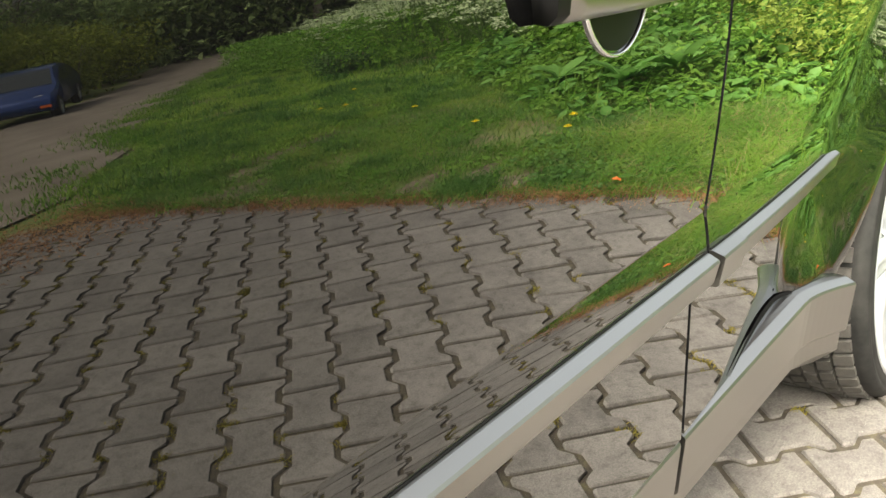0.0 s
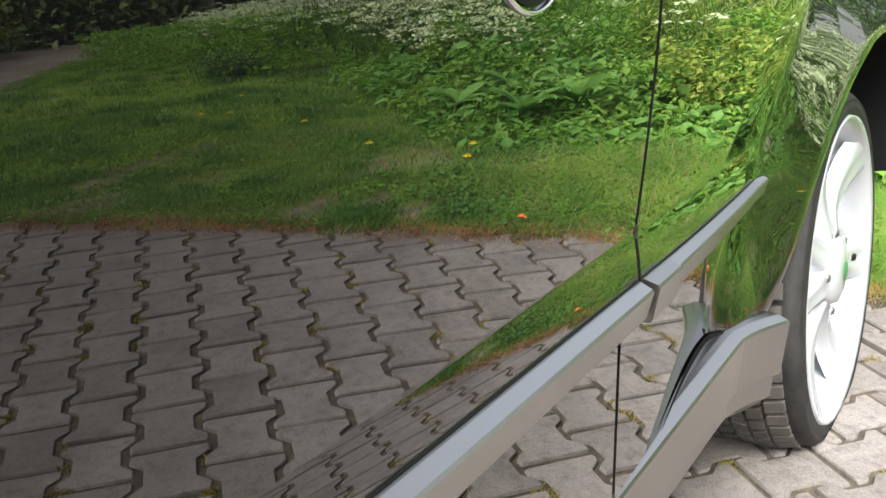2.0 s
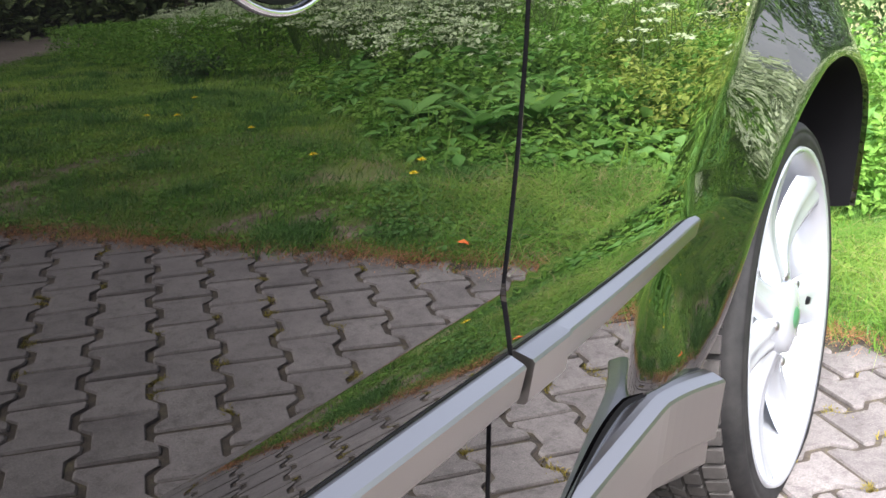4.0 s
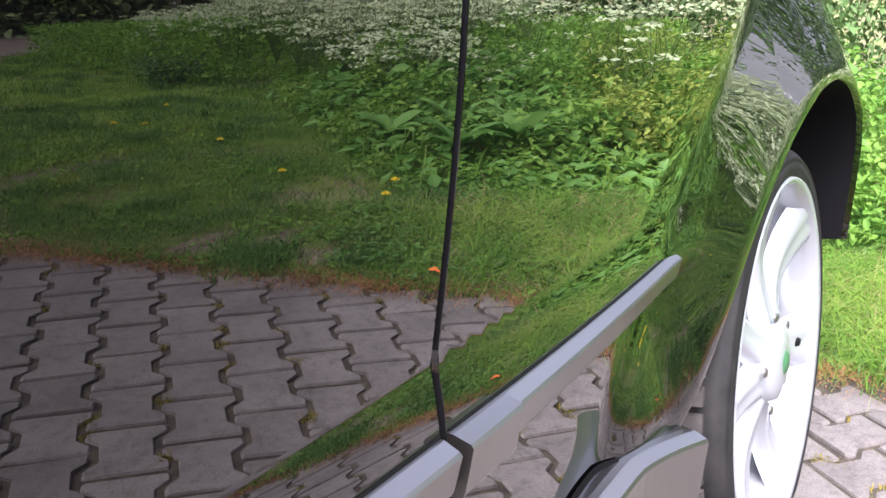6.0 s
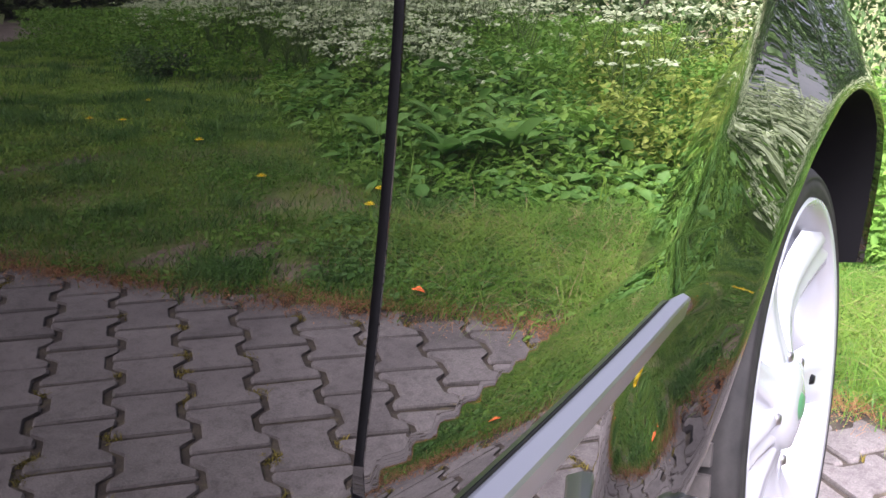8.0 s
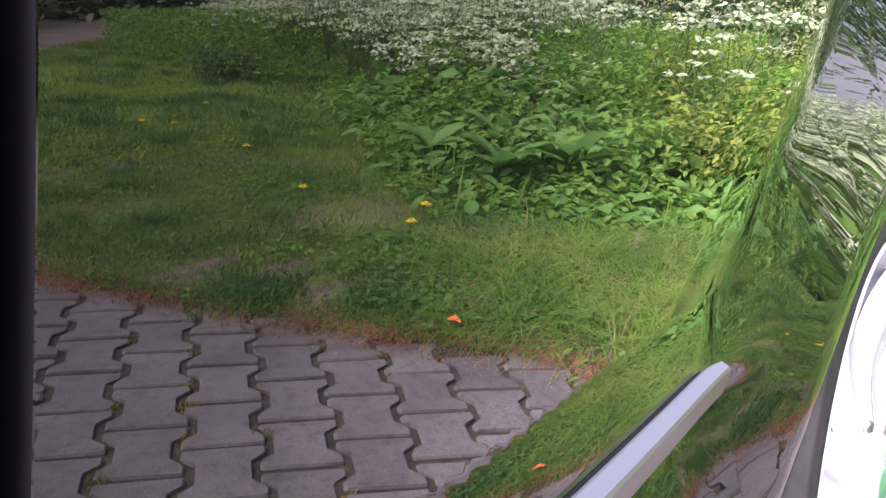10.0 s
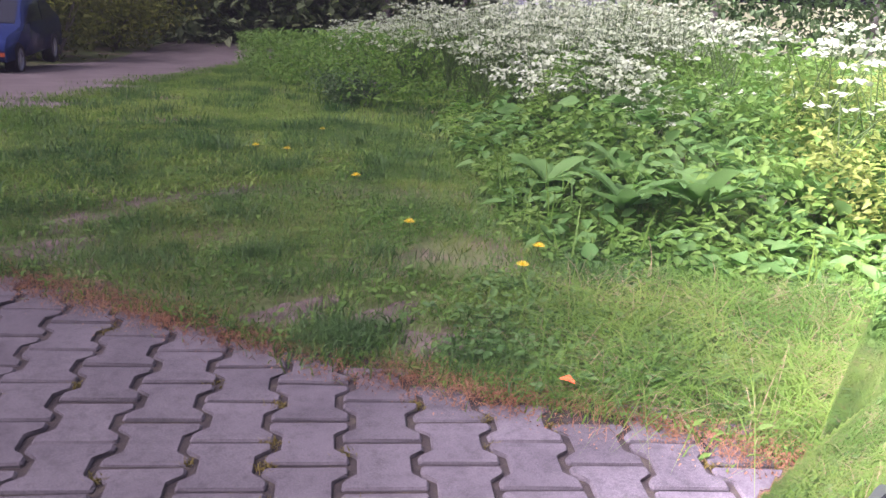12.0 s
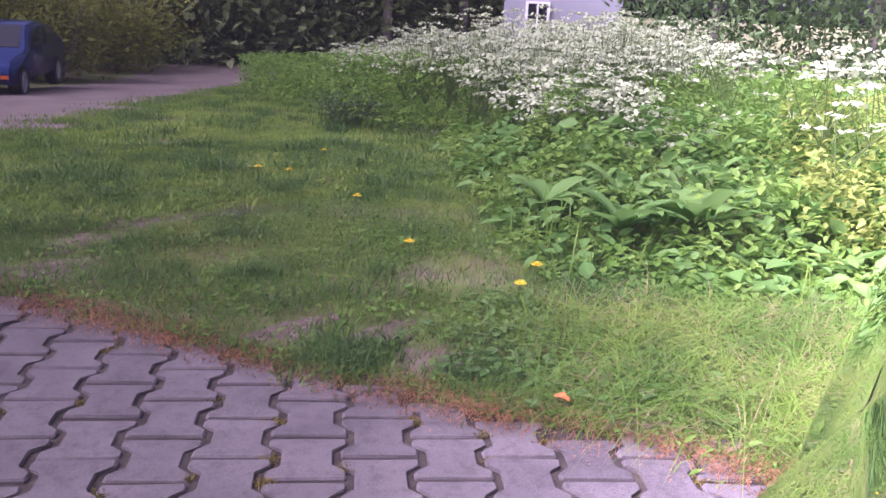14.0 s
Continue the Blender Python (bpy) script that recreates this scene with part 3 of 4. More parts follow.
# ---- door handle ----
def bar(name, x0, x1, mat, label, parent=None):
    bm = bmesh.new()
    rows = []
    for t in np.linspace(0, 1, 12):
        x = x0 + (x1 - x0) * t
        z = 1.041 - 0.066 * (x + 1.31)
        y = -0.036 - 0.010 * math.sin(math.pi * min(max((x + 1.33) / 0.34, 0), 1))
        h = 0.023
        rows.append([bm.verts.new((x, y + dy, z + dz)) for dy, dz in ((0.018, -h * 0.9), (0.002, -h), (-0.006, -h * 0.7), (-0.009, 0), (-0.006, h * 0.7), (0.002, h), (0.018, h * 0.9))])
    for a, b in zip(rows, rows[1:]):
        for k in range(7):
            bm.faces.new((a[k], a[(k + 1) % 7], b[(k + 1) % 7], b[k]))
    bm.faces.new(rows[0])
    bm.faces.new(rows[-1][::-1])
    bmesh.ops.recalc_face_normals(bm, faces=bm.faces)
    return part(name, bm, mat, parent, label, True)


grip = under(bar("door_handle", -1.264, -1.000, SILVER, "silver door handle"))
bar("end_cap", -1.283, -1.2645, BLACK, "black end cap", grip)
bar("rear_end_cap", -0.9995, -0.985, BLACK, "black end cap", grip)


def handle_cup():
    """The round hollow behind the handle, with a chrome rim."""
    cx, cz, r = -1.137, 1.034, 0.0655
    bm = bmesh.new()
    rows = []
    for q, lift in ((0.0, 0.0012), (0.5, 0.0012), (0.94, 0.0012)):
        rows.append([bm.verts.new((cx + r * q * math.cos(a), float(side(np.array(cx + r * q * math.cos(a)), np.array(cz + r * q * math.sin(a)))) - lift, cz + r * q * math.sin(a))) for a in np.linspace(0, 2 * math.pi, 49)[:-1]])
    for a, b in zip(rows, rows[1:]):
        for k in range(48):
            bm.faces.new((a[k], a[(k + 1) % 48], b[(k + 1) % 48], b[k]))
    bmesh.ops.recalc_face_normals(bm, faces=bm.faces)
    cup = under(part("handle_cup", bm, BLACK, None, "black round handle recess", True))
    bm = bmesh.new()
    rows = []
    for a in np.linspace(0, 2 * math.pi, 65)[:-1]:
        ring = []
        for w in np.linspace(0, 2 * math.pi, 9)[:-1]:
            q = r + 0.0021 * math.cos(w)
            x, z = cx + q * math.cos(a), cz + q * math.sin(a)
            ring.append(bm.verts.new((x, float(side(np.array(x), np.array(z))) - 0.0005 + 0.0035 * math.sin(w), z)))
        rows.append(ring)
    for i in range(64):
        a, b = rows[i], rows[(i + 1) % 64]
        for k in range(8):
            bm.faces.new((a[k], a[(k + 1) % 8], b[(k + 1) % 8], b[k]))
    bmesh.ops.recalc_face_normals(bm, faces=bm.faces)
    under(part("handle_cup_rim", bm, CHROME, None, "chrome rim of the handle recess", True))


handle_cup()

# tail lamp at the rear corner
bm = bmesh.new()
bmesh.ops.create_cube(bm, size=1.0, matrix=Matrix.LocRotScale((1.02, 0.04, 1.06), None, (0.09, 0.16, 0.30)))
bmesh.ops.bevel(bm, geom=bm.edges[:], offset=0.02, segments=2, affect="EDGES")
under(part("tail_lamp", bm, AMBER, None, "red tail lamp", True))

# ---- paving ----
U, V = 0.1412, 0.1694
LX, LY, LA = 0.4738, -1.0414, radians(43.19)
EU = (math.cos(LA), math.sin(LA))
EV = (-math.sin(LA), math.cos(LA))


def stone_mesh(name, wobble):
    g, e, w1, w2 = 0.0078, 0.0068, U / 2 + 0.0135, U / 2 - 0.0135
    half = [(w1 - g - 0.003, V / 2 - e), (w1 - g, V / 2 - e - 0.004), (w1 - g, 0.335 * V), (w1 - g - 0.004, 0.30 * V), (w2 - g + 0.004, 0.20 * V), (w2 - g, 0.165 * V)]
    right = half + [(a, -b) for a, b in half[::-1]]
    ring = right + [(-a, b) for a, b in right[::-1]]
    k = len(ring)
    v = [(a * 0.945, b * 0.965, 0.0) for a, b in ring] + [(a, b, -0.005) for a, b in ring] + [(a, b, -0.03) for a, b in ring]
    r = random.Random(wobble)
    v = [(a + r.uniform(-1, 1) * 0.0012, b + r.uniform(-1, 1) * 0.0012, c) for a, b, c in v]
    f = [tuple(range(k))[::-1]]
    for s in (0, k):
        f += [(s + i, s + (i + 1) % k, s + k + (i + 1) % k, s + k + i) for i in range(k)]
    me = bpy.data.meshes.new(name)
    me.from_pydata(v, [], f)
    bm = bmesh.new()
    bm.from_mesh(me)
    bmesh.ops.recalc_face_normals(bm, faces=bm.faces)
    bm.to_mesh(me)
    bm.free()
    me.materials.append(STONE)
    return me


def paving():
    bed_pts = [(-7, 4.5), (1.45, 4.5)] + [(x + 0.13, y) for x, y in EDGE] + [(-1.2, -3.35), (-3.0, -3.5), (-7, -3.4)]
    bm = bmesh.new()
    bm.faces.new([bm.verts.new((x, y, -0.008)) for x, y in bed_pts[::-1]])
    bmesh.ops.triangulate(bm, faces=bm.faces)
    bed = part("pavement", bm, SOIL)
    tagged(bed, "grey interlocking concrete paving with mossy joints", "paving", kind="structure")
    kinds = [stone_mesh("paving_stone", s) for s in range(4)]
    r = random.Random(3)
    spots = []
    for c in range(-75, 55):
        for j in range(-60, 60):
            b = j + (0.5 if c % 2 == 0 else 0.0)
            x = LX + c * U * EU[0] + b * V * EV[0]
            y = LY + c * U * EU[1] + b * V * EV[1]
            if not (-6.8 < x and -3.3 < y < 4.3):
                continue
            if x > edge_x(y) + 0.045 + 0.03 * math.sin(7.0 * y):
                continue
            if y < -2.9 + 0.25 * math.sin(3 * x) and x < 0.2:
                continue
            spots.append((math.hypot(x - 0.15, y + 0.9), x, y))
    spots.sort()
    for d, x, y in spots[:300]:
        ob = new("paving_stone", kinds[r.randrange(4)])
        ob.parent = bed
        ob.matrix_basis = pose(x, y, r.uniform(-0.003, 0.002), r.uniform(-0.8, 0.8), r.uniform(-0.8, 0.8), math.degrees(LA) + r.choice((0, 180)) + r.uniform(-0.8, 0.8))
    vs, fs = [], []
    for d, x, y in spots[300:]:
        m = pose(x, y, r.uniform(-0.003, 0.002), r.uniform(-0.8, 0.8), r.uniform(-0.8, 0.8), math.degrees(LA) + r.uniform(-0.8, 0.8))
        me = kinds[r.randrange(4)]
        b = len(vs)
        vs += [m @ q.co for q in me.vertices]
        fs += [tuple(b + i for i in p.vertices) for p in me.polygons]
    rest = link_mesh("paving_stone_field", vs, fs, STONE, bed)
    tagged(rest, "more of the grey paving stones", kind="stuff")
    return spots


SPOTS = paving()


# ---- plants ----
def blades(name, xy, tall, wide, mat, label, lean=0.5, base=None, parent=None):
    """Blades of grass: one mesh."""
    n = len(xy)
    z = (height(xy[:, 0], xy[:, 1]) if base is None else np.zeros(n) + base) - 0.01
    a = rng.uniform(0, 2 * np.pi, n)
    b = rng.uniform(0, 2 * np.pi, n)
    d = np.stack([np.cos(a), np.sin(a), np.zeros(n)], -1)
    s = np.stack([np.cos(b), np.sin(b), np.zeros(n)], -1) * (wide * rng.uniform(0.6, 1.3, n))[:, None]
    h = tall * rng.uniform(0.5, 1.25, n)
    k = lean * rng.uniform(0.2, 1.3, n)
    p = np.stack([xy[:, 0], xy[:, 1], z], -1)
    up = np.array([0, 0, 1.0])
    mid = p + up * (h * 0.6)[:, None] + d * (h * k * 0.35)[:, None]
    tip = p + up * (h * (1 - 0.35 * np.minimum(k, 1)))[:, None] + d * (h * k)[:, None]
    v = np.stack([p - s, p + s, mid + s * 0.8, mid - s * 0.8, tip], 1).reshape(-1, 3)
    o = (np.arange(n) * 5)[:, None]
    loops = (o + np.array([0, 1, 2, 3, 3, 2, 4])).ravel()
    sizes = np.tile([4, 3], n)
    ob = big_mesh(name, v, loops, sizes, mat, parent)
    return tagged(ob, label, "grass", kind="stuff")


def leaf_arrays(c, size, tilt=0.5, slim=0.42):
    """Pointed, folded leaves at the places c."""
    n = len(c)
    a = rng.uniform(0, 2 * np.pi, n)
    t = rng.normal(0, tilt, n) - 0.25
    l = size * rng.uniform(0.55, 1.3, n)
    d = np.stack([np.cos(a) * np.cos(t), np.sin(a) * np.cos(t), np.sin(t)], -1)
    s = np.stack([-np.sin(a), np.cos(a), rng.normal(0, 0.35, n)], -1)
    s /= np.linalg.norm(s, axis=1)[:, None]
    u = np.cross(d, s)
    u *= np.sign(u[:, 2:3] + 1e-9)
    w = l * slim * rng.uniform(0.8, 1.2, n)
    L, Wd = l[:, None], w[:, None]
    p0 = c
    p1 = c + d * L * 0.3 + s * Wd * 0.5 + u * Wd * 0.18
    p2 = c + d * L * 0.68 + s * Wd * 0.36 + u * Wd * 0.08
    p3 = c + d * L - u * L * 0.12
    p4 = c + d * L * 0.68 - s * Wd * 0.36 + u * Wd * 0.08
    p5 = c + d * L * 0.3 - s * Wd * 0.5 + u * Wd * 0.18
    v = np.stack([p0, p1, p2, p3, p4, p5], 1).reshape(-1, 3)
    o = (np.arange(n) * 6)[:, None]
    loops = (o + np.array([0, 1, 2, 3, 0, 3, 4, 5])).ravel()
    return v, loops, np.tile([4, 4], n)


def leaves(name, c, size, mat, label, tilt=0.5, slim=0.42, parent=None, category="plant", kind="stuff"):
    v, l, s = leaf_arrays(c, size, tilt, slim)
    ob = big_mesh(name, v, l, s, mat, parent)
    return tagged(ob, label, category, kind=kind)


def inside(xy, poly):
    x, y = xy[:, 0], xy[:, 1]
    ok = np.zeros(len(xy), bool)
    for (x0, y0), (x1, y1) in zip(poly, poly[1:] + poly[:1]):
        hit = ((y0 > y) != (y1 > y)) & (x < (x1 - x0) * (y - y0) / (y1 - y0 + 1e-12) + x0)
        ok ^= hit
    return ok


def scatter(poly, n):
    q = np.array(poly)
    lo, hi = q.min(0), q.max(0)
    out = np.empty((0, 2))
    while len(out) < n:
        p = rng.uniform(lo, hi, (n * 2, 2))
        out = np.concatenate([out, p[inside(p, poly)]])
    return out[:n]


def patchy(xy, scale, low, seed=0.0):
    """Keeps points where a slow noise is high, so that the growth is patchy."""
    k = np.array([noise.noise(Vector((x * scale + seed, y * scale, seed))) for x, y in xy])
    return xy[k > rng.uniform(low - 0.35, low + 0.35, len(xy))]


LAWN_NEAR = [(1.0, 1.0), (0.96, -0.05), (0.83, -0.5), (0.68, -0.85), (0.55, -1.2), (0.45, -1.55), (0.36, -1.95), (0.2, -2.5), (0.05, -3.0), (0.6, -4.0), (2.0, -5.0), (3.6, -4.6), (3.2, -2.5), (2.6, 1.0)]
LAWN_MID = [(0.05, -3.0), (0.1, -3.3), (1.17, -4.4), (1.65, -5.05), (2.6, -6.35), (4.5, -8.45), (7.6, -11.6), (13.0, -17.0), (14.5, -14.5), (6.0, -5.0), (3.0, -2.5)]
BARE = [(1.07, -2.85, 0.20, 0.11), (1.37, -2.8, 0.13, 0.08), (0.74, -2.74, 0.16, 0.10), (0.66, -1.60, 0.21, 0.08), (0.86, -1.42, 0.14, 0.07), (0.45, -2.5, 0.22, 0.14), (0.82, -1.2, 0.09, 0.10), (1.5, -3.3, 0.25, 0.1), (0.5, -3.4, 0.3, 0.15), (0.95, -3.1, 0.2, 0.08)]


def bare_patch(x, y, a, b, seed):
    r = random.Random(seed)
    ring = []
    n = 28
    ph = [r.uniform(0, 6.28) for k in range(3)]
    for k in range(n):
        w = 2 * math.pi * k / n
        q = 1 + 0.22 * math.sin(3 * w + ph[0]) + 0.14 * math.sin(5 * w + ph[1]) + 0.08 * math.sin(9 * w + ph[2])
        ring.append((x + a * q * math.cos(w), y + b * q * math.sin(w)))
    v = [(x, y, float(height(x, y)) - 0.008)]
    for s, dz in ((0.6, -0.011), (1.0, -0.027)):
        v += [(x + (px - x) * s, y + (py - y) * s, float(height(px, py)) + dz) for px, py in ring]
    f = [(0, 1 + k, 1 + (k + 1) % n) for k in range(n)] + [(1 + k, 1 + n + k, 1 + n + (k + 1) % n, 1 + (k + 1) % n) for k in range(n)]
    ob = link_mesh("bare_earth", v, f, EARTH, smooth=True)
    return tagged(ob, "worn patch of bare pinkish earth in the lawn", "earth", kind="structure")


for k, q in enumerate(BARE):
    bare_patch(*q, 60 + k)


def off_bare(xy, keep=0.32):
    """Thins the growth on the worn, bare patches."""
    d = np.full(len(xy), 9.0)
    for x, y, a, b in BARE:
        d = np.minimum(d, np.hypot((xy[:, 0] - x) / a, (xy[:, 1] - y) / b))
    return xy[(d > rng.uniform(0.75, 1.5, len(xy))) | (rng.random(len(xy)) < keep)]


def clumps(poly, count, each, spread, seed):
    c = patchy(scatter(poly, count), 0.9, -0.1, seed)
    k = rng.integers(0, len(c), len(c) * each)
    s = spread * rng.uniform(0.5, 1.3, len(c))[k]
    return c[k] + rng.normal(0, 1, (len(k), 2)) * s[:, None]


g1 = off_bare(patchy(scatter(LAWN_NEAR, 230000), 1.8, -0.18))
pale = rng.random(len(g1)) < 0.11
blades("lawn", g1[~pale], 0.033, 0.0013, GRASS, "short patchy lawn beside the paving", 1.3)
blades("dead_grass", g1[pale], 0.026, 0.0012, THATCH, "pale dead stalks among the lawn", 1.9)
# brighter part of the lawn, its light given by yellower blades
SUNNY = [(0.95, -0.1), (0.85, -0.5), (1.0, -0.95), (1.4, -1.15), (1.75, -0.85), (2.0, -0.4), (2.6, 0.2), (2.6, 1.0), (1.1, 1.0)]
g4 = patchy(scatter(SUNNY, 4500), 2.0, -0.05, 11.0)
blades("bright_grass", g4, 0.040, 0.0015, BRIGHT_GRASS, "yellow-green grass by the wheel, with sunlight put into its colour", 1.6)
g2 = off_bare(patchy(scatter(LAWN_NEAR, 60000), 2.6, 0.15, 5.0), 0.0)
blades("long_grass", g2, 0.060, 0.0015, TUFT, "longer tufts of green grass", 1.2)
g3 = patchy(scatter(LAWN_MID, 150000), 0.7, -0.15, 2.0)
blades("far_lawn", g3, 0.05, 0.0038, FAR_GRASS, "rough grass beside the dirt track", 1.3)
LYING = [(0.95, -0.15), (0.86, -0.5), (0.76, -0.85), (1.0, -1.1), (1.35, -1.25), (1.7, -0.95), (1.95, -0.5), (2.0, 0.4), (1.2, 0.5)]
g6 = clumps(LYING, 240, 22, 0.05, 31.0)
blades("lying_grass", g6, 0.12, 0.0016, GRASS, "long lying blades of grass beside the paving", 3.0)
g7 = clumps(LYING, 90, 16, 0.05, 33.0)
blades("lying_straw", g7, 0.10, 0.0012, THATCH, "pale lying straw in the grass", 3.2)
# tufts creeping on to the dirt track
t = rng.uniform(0, 1, 26000)
vx = np.interp(t, [0, 0.2, 0.45, 0.7, 1], [0.3, 1.6, 3.4, 6.4, 12.6]) + rng.normal(-0.05, 0.28, len(t))
vy = np.interp(t, [0, 0.2, 0.45, 0.7, 1], [-3.5, -5.1, -7.3, -10.5, -16.7]) + rng.normal(0, 0.28, len(t))
blades("track_verge", patchy(np.column_stack([vx, vy]), 1.3, -0.05, 8.0), 0.05, 0.004, GRASS, "ragged grass along the dirt track", 0.9)
# coarse tufts and rosettes that make the lawn lumpy
blades("coarse_tufts", off_bare(clumps(LAWN_NEAR, 520, 80, 0.05, 21.0), 0.05), 0.062, 0.0018, TUFT, "dark coarse tufts of grass in the lawn", 0.9)
blades("yellow_tufts", off_bare(clumps(LAWN_NEAR, 240, 80, 0.06, 23.0), 0.05), 0.045, 0.0016, BRIGHT_GRASS, "yellowish tufts of grass in the lawn", 1.3)
blades("far_tufts", clumps(LAWN_MID, 420, 60, 0.09, 25.0), 0.11, 0.004, TUFT, "dark tufts of grass towards the track", 0.9)
q = off_bare(clumps(LAWN_NEAR, 300, 26, 0.05, 27.0), 0.0)
leaves("lawn_rosettes", np.column_stack([q, height(q[:, 0], q[:, 1]) + rng.uniform(0.0, 0.025, len(q))]), 0.031, WEED, "low rosettes of broad leaves in the lawn", 0.35, 0.35)
# broad seedlings where the lawn meets the paving
SEEDLINGS = [(0.72, -1.15), (0.82, -0.75), (1.0, -0.45), (1.5, -0.7), (1.6, -1.2), (1.2, -1.7), (0.9, -1.75)]
q = off_bare(clumps(SEEDLINGS, 150, 20, 0.045, 29.0), 0.1)
leaves("seedlings", np.column_stack([q, height(q[:, 0], q[:, 1]) + rng.uniform(0.004, 0.04, len(q))]), 0.030, TUFT, "broad green seedlings beside the paving", 0.4, 0.5)
# low clover and plantain in the lawn
q = off_bare(patchy(scatter(LAWN_NEAR, 30000), 2.2, 0.12, 9.0))
leaves("lawn_weeds", np.column_stack([q, height(q[:, 0], q[:, 1]) + rng.uniform(0.0, 0.025, len(q))]), 0.020, WEED, "small broad weeds in the lawn", 0.35, 0.6)
# grass hiding the edge of the paving, and litter along it
t = rng.uniform(-3.2, 0.6, 36000)
e = np.column_stack([edge_x(t) + rng.normal(0.03, 0.045, 36000), t])
blades("edge_grass", patchy(e[:3000] + [0.035, 0.0], 3.0, -0.1, 15.0), 0.045, 0.002, GRASS, "grass creeping over the edge of the paving", 1.0)
lit = patchy(e[3000:24000] + rng.normal(0.0, 0.02, (21000, 2)), 6.0, -0.1, 14.0)
blades("dry_stalks", patchy(e[24000:] + rng.normal(0.0, 0.02, (12000, 2)), 6.0, -0.1, 16.0), 0.022, 0.0009, DRY, "rust-brown dry stalks along the edge of the paving", 2.2, 0.012)
leaves("leaf_litter", np.column_stack([lit, rng.uniform(0.002, 0.014, len(lit))]), 0.0075, DRY, "rust-brown leaf litter along the edge of the paving", 0.25, 0.5)
# brown litter where the paving runs out into the track
t = rng.uniform(0, 1, 16000)
q = np.column_stack([0.25 - 4.0 * t, -2.95 - 0.35 * t + rng.normal(0, 0.22, 16000)])
leaves("track_litter", np.column_stack([q, np.where(q[:, 1] > -3.3, rng.uniform(0.0, 0.012, 16000), rng.uniform(-0.012, 0.0, 16000))]), 0.016, DRY, "brown litter where the paving meets the track", 0.25, 0.5)
tuft = np.column_stack([rng.normal(0.62, 0.065, 1200), rng.normal(-1.33, 0.045, 1200)])
blades("grass_tuft", tuft, 0.055, 0.0024, TUFT, "dark green tuft of grass at the edge of the paving", 0.7)
# moss and small grass in the joints of the paving
js, ms = [], []
for d, x, y in SPOTS:
    for k in range(2):
        if rng.random() < (0.55 if y < -1.3 and x < -0.1 else 0.34):
            a = rng.choice((-1, 1)) * U / 2
            b = rng.choice((-0.5, -0.25, 0.25, 0.5, 0.42, -0.42)) * V
            px, py = x + a * EU[0] + b * EV[0], y + a * EU[1] + b * EV[1]
            m = rng.integers(20, 110)
            sp = rng.uniform(0.006, 0.014)
            js.append(np.column_stack([rng.normal(px, sp, m), rng.normal(py, sp, m)]))
js = np.concatenate(js)
blades("joint_moss", js, 0.015, 0.0016, MOSS, "yellow-green moss and seedlings in the paving joints", 1.2, np.zeros(len(js)))

# nettles and other broad weeds
WEEDS = [(1.55, -1.35), (1.85, -0.95), (2.05, -0.55), (2.15, 0.0), (2.2, 1.6), (4.2, 1.8), (5.2, -0.5), (5.6, -3.2), (4.6, -4.2), (3.7, -3.7), (2.9, -2.9), (2.25, -2.2), (1.75, -1.7)]


WEED_EDGE = [(4.6, -4.2), (3.7, -3.7), (2.9, -2.9), (2.25, -2.2), (1.75, -1.7), (1.55, -1.35), (1.85, -0.95), (2.05, -0.55)]


def weed_bed(poly, n, size, mat, name, label, low, high, seed):
    xy = patchy(scatter(poly, n), 1.0, -0.25, seed)
    d = np.hypot(xy[:, 0] + 0.6, xy[:, 1])
    top = low + (high - low) * np.clip((d - 2.5) / 1.9, 0, 1) ** 1.2
    edge = np.full(len(xy), 9.0)
    for (x0, y0), (x1, y1) in zip(WEED_EDGE, WEED_EDGE[1:]):
        ux, uy = x1 - x0, y1 - y0
        k = np.clip(((xy[:, 0] - x0) * ux + (xy[:, 1] - y0) * uy) / (ux * ux + uy * uy), 0, 1)
        edge = np.minimum(edge, np.hypot(xy[:, 0] - x0 - k * ux, xy[:, 1] - y0 - k * uy))
    top = top * np.clip(0.35 + edge / 0.9, 0, 1)
    top = top * (0.78 + 0.8 * np.array([noise.noise(Vector((x * 2.3, y * 2.3, seed))) for x, y in xy]))
    z = height(xy[:, 0], xy[:, 1]) + top * rng.uniform(0.15, 1.0, len(xy)) ** 0.6
    return leaves(name, np.column_stack([xy, z]), size, mat, label, 0.4, 0.55)


weed_bed(WEEDS, 52000, 0.046, WEED, "nettle_bed", "dense bright green nettles and weeds", 0.08, 0.60, 3.0)
g5 = patchy(scatter(WEEDS, 4500), 1.5, 0.0, 12.0)
blades("tall_grass", g5, 0.24, 0.003, GRASS, "tall grass blades between the weeds", 0.45)
weed_bed(WEEDS, 5000, 0.095, DOCK, "broad_weeds", "large soft green weed leaves", 0.10, 0.50, 6.0)
RIGHT = [(2.4, -0.9), (2.6, -0.3), (4.4, -0.2), (5.0, -1.6), (3.4, -1.5)]
weed_bed(RIGHT, 11000, 0.036, YELLOW_WEED, "yellow_weeds", "yellow-green weeds in flower", 0.35, 0.66, 4.0)
BACK = [(4.0, -4.6), (5.0, -2.6), (6.0, -1.6), (13.0, -3.2), (14.0, -12.0), (9.5, -13.5), (6.0, -8.5)]
xy = scatter(BACK, 42000)
leaves("parsley_foliage", np.column_stack([xy, height(xy[:, 0], xy[:, 1]) + rng.uniform(0.1, 0.72, len(xy))]), 0.075, WEED, "feathery green foliage under the white flowers", 0.6, 0.4)


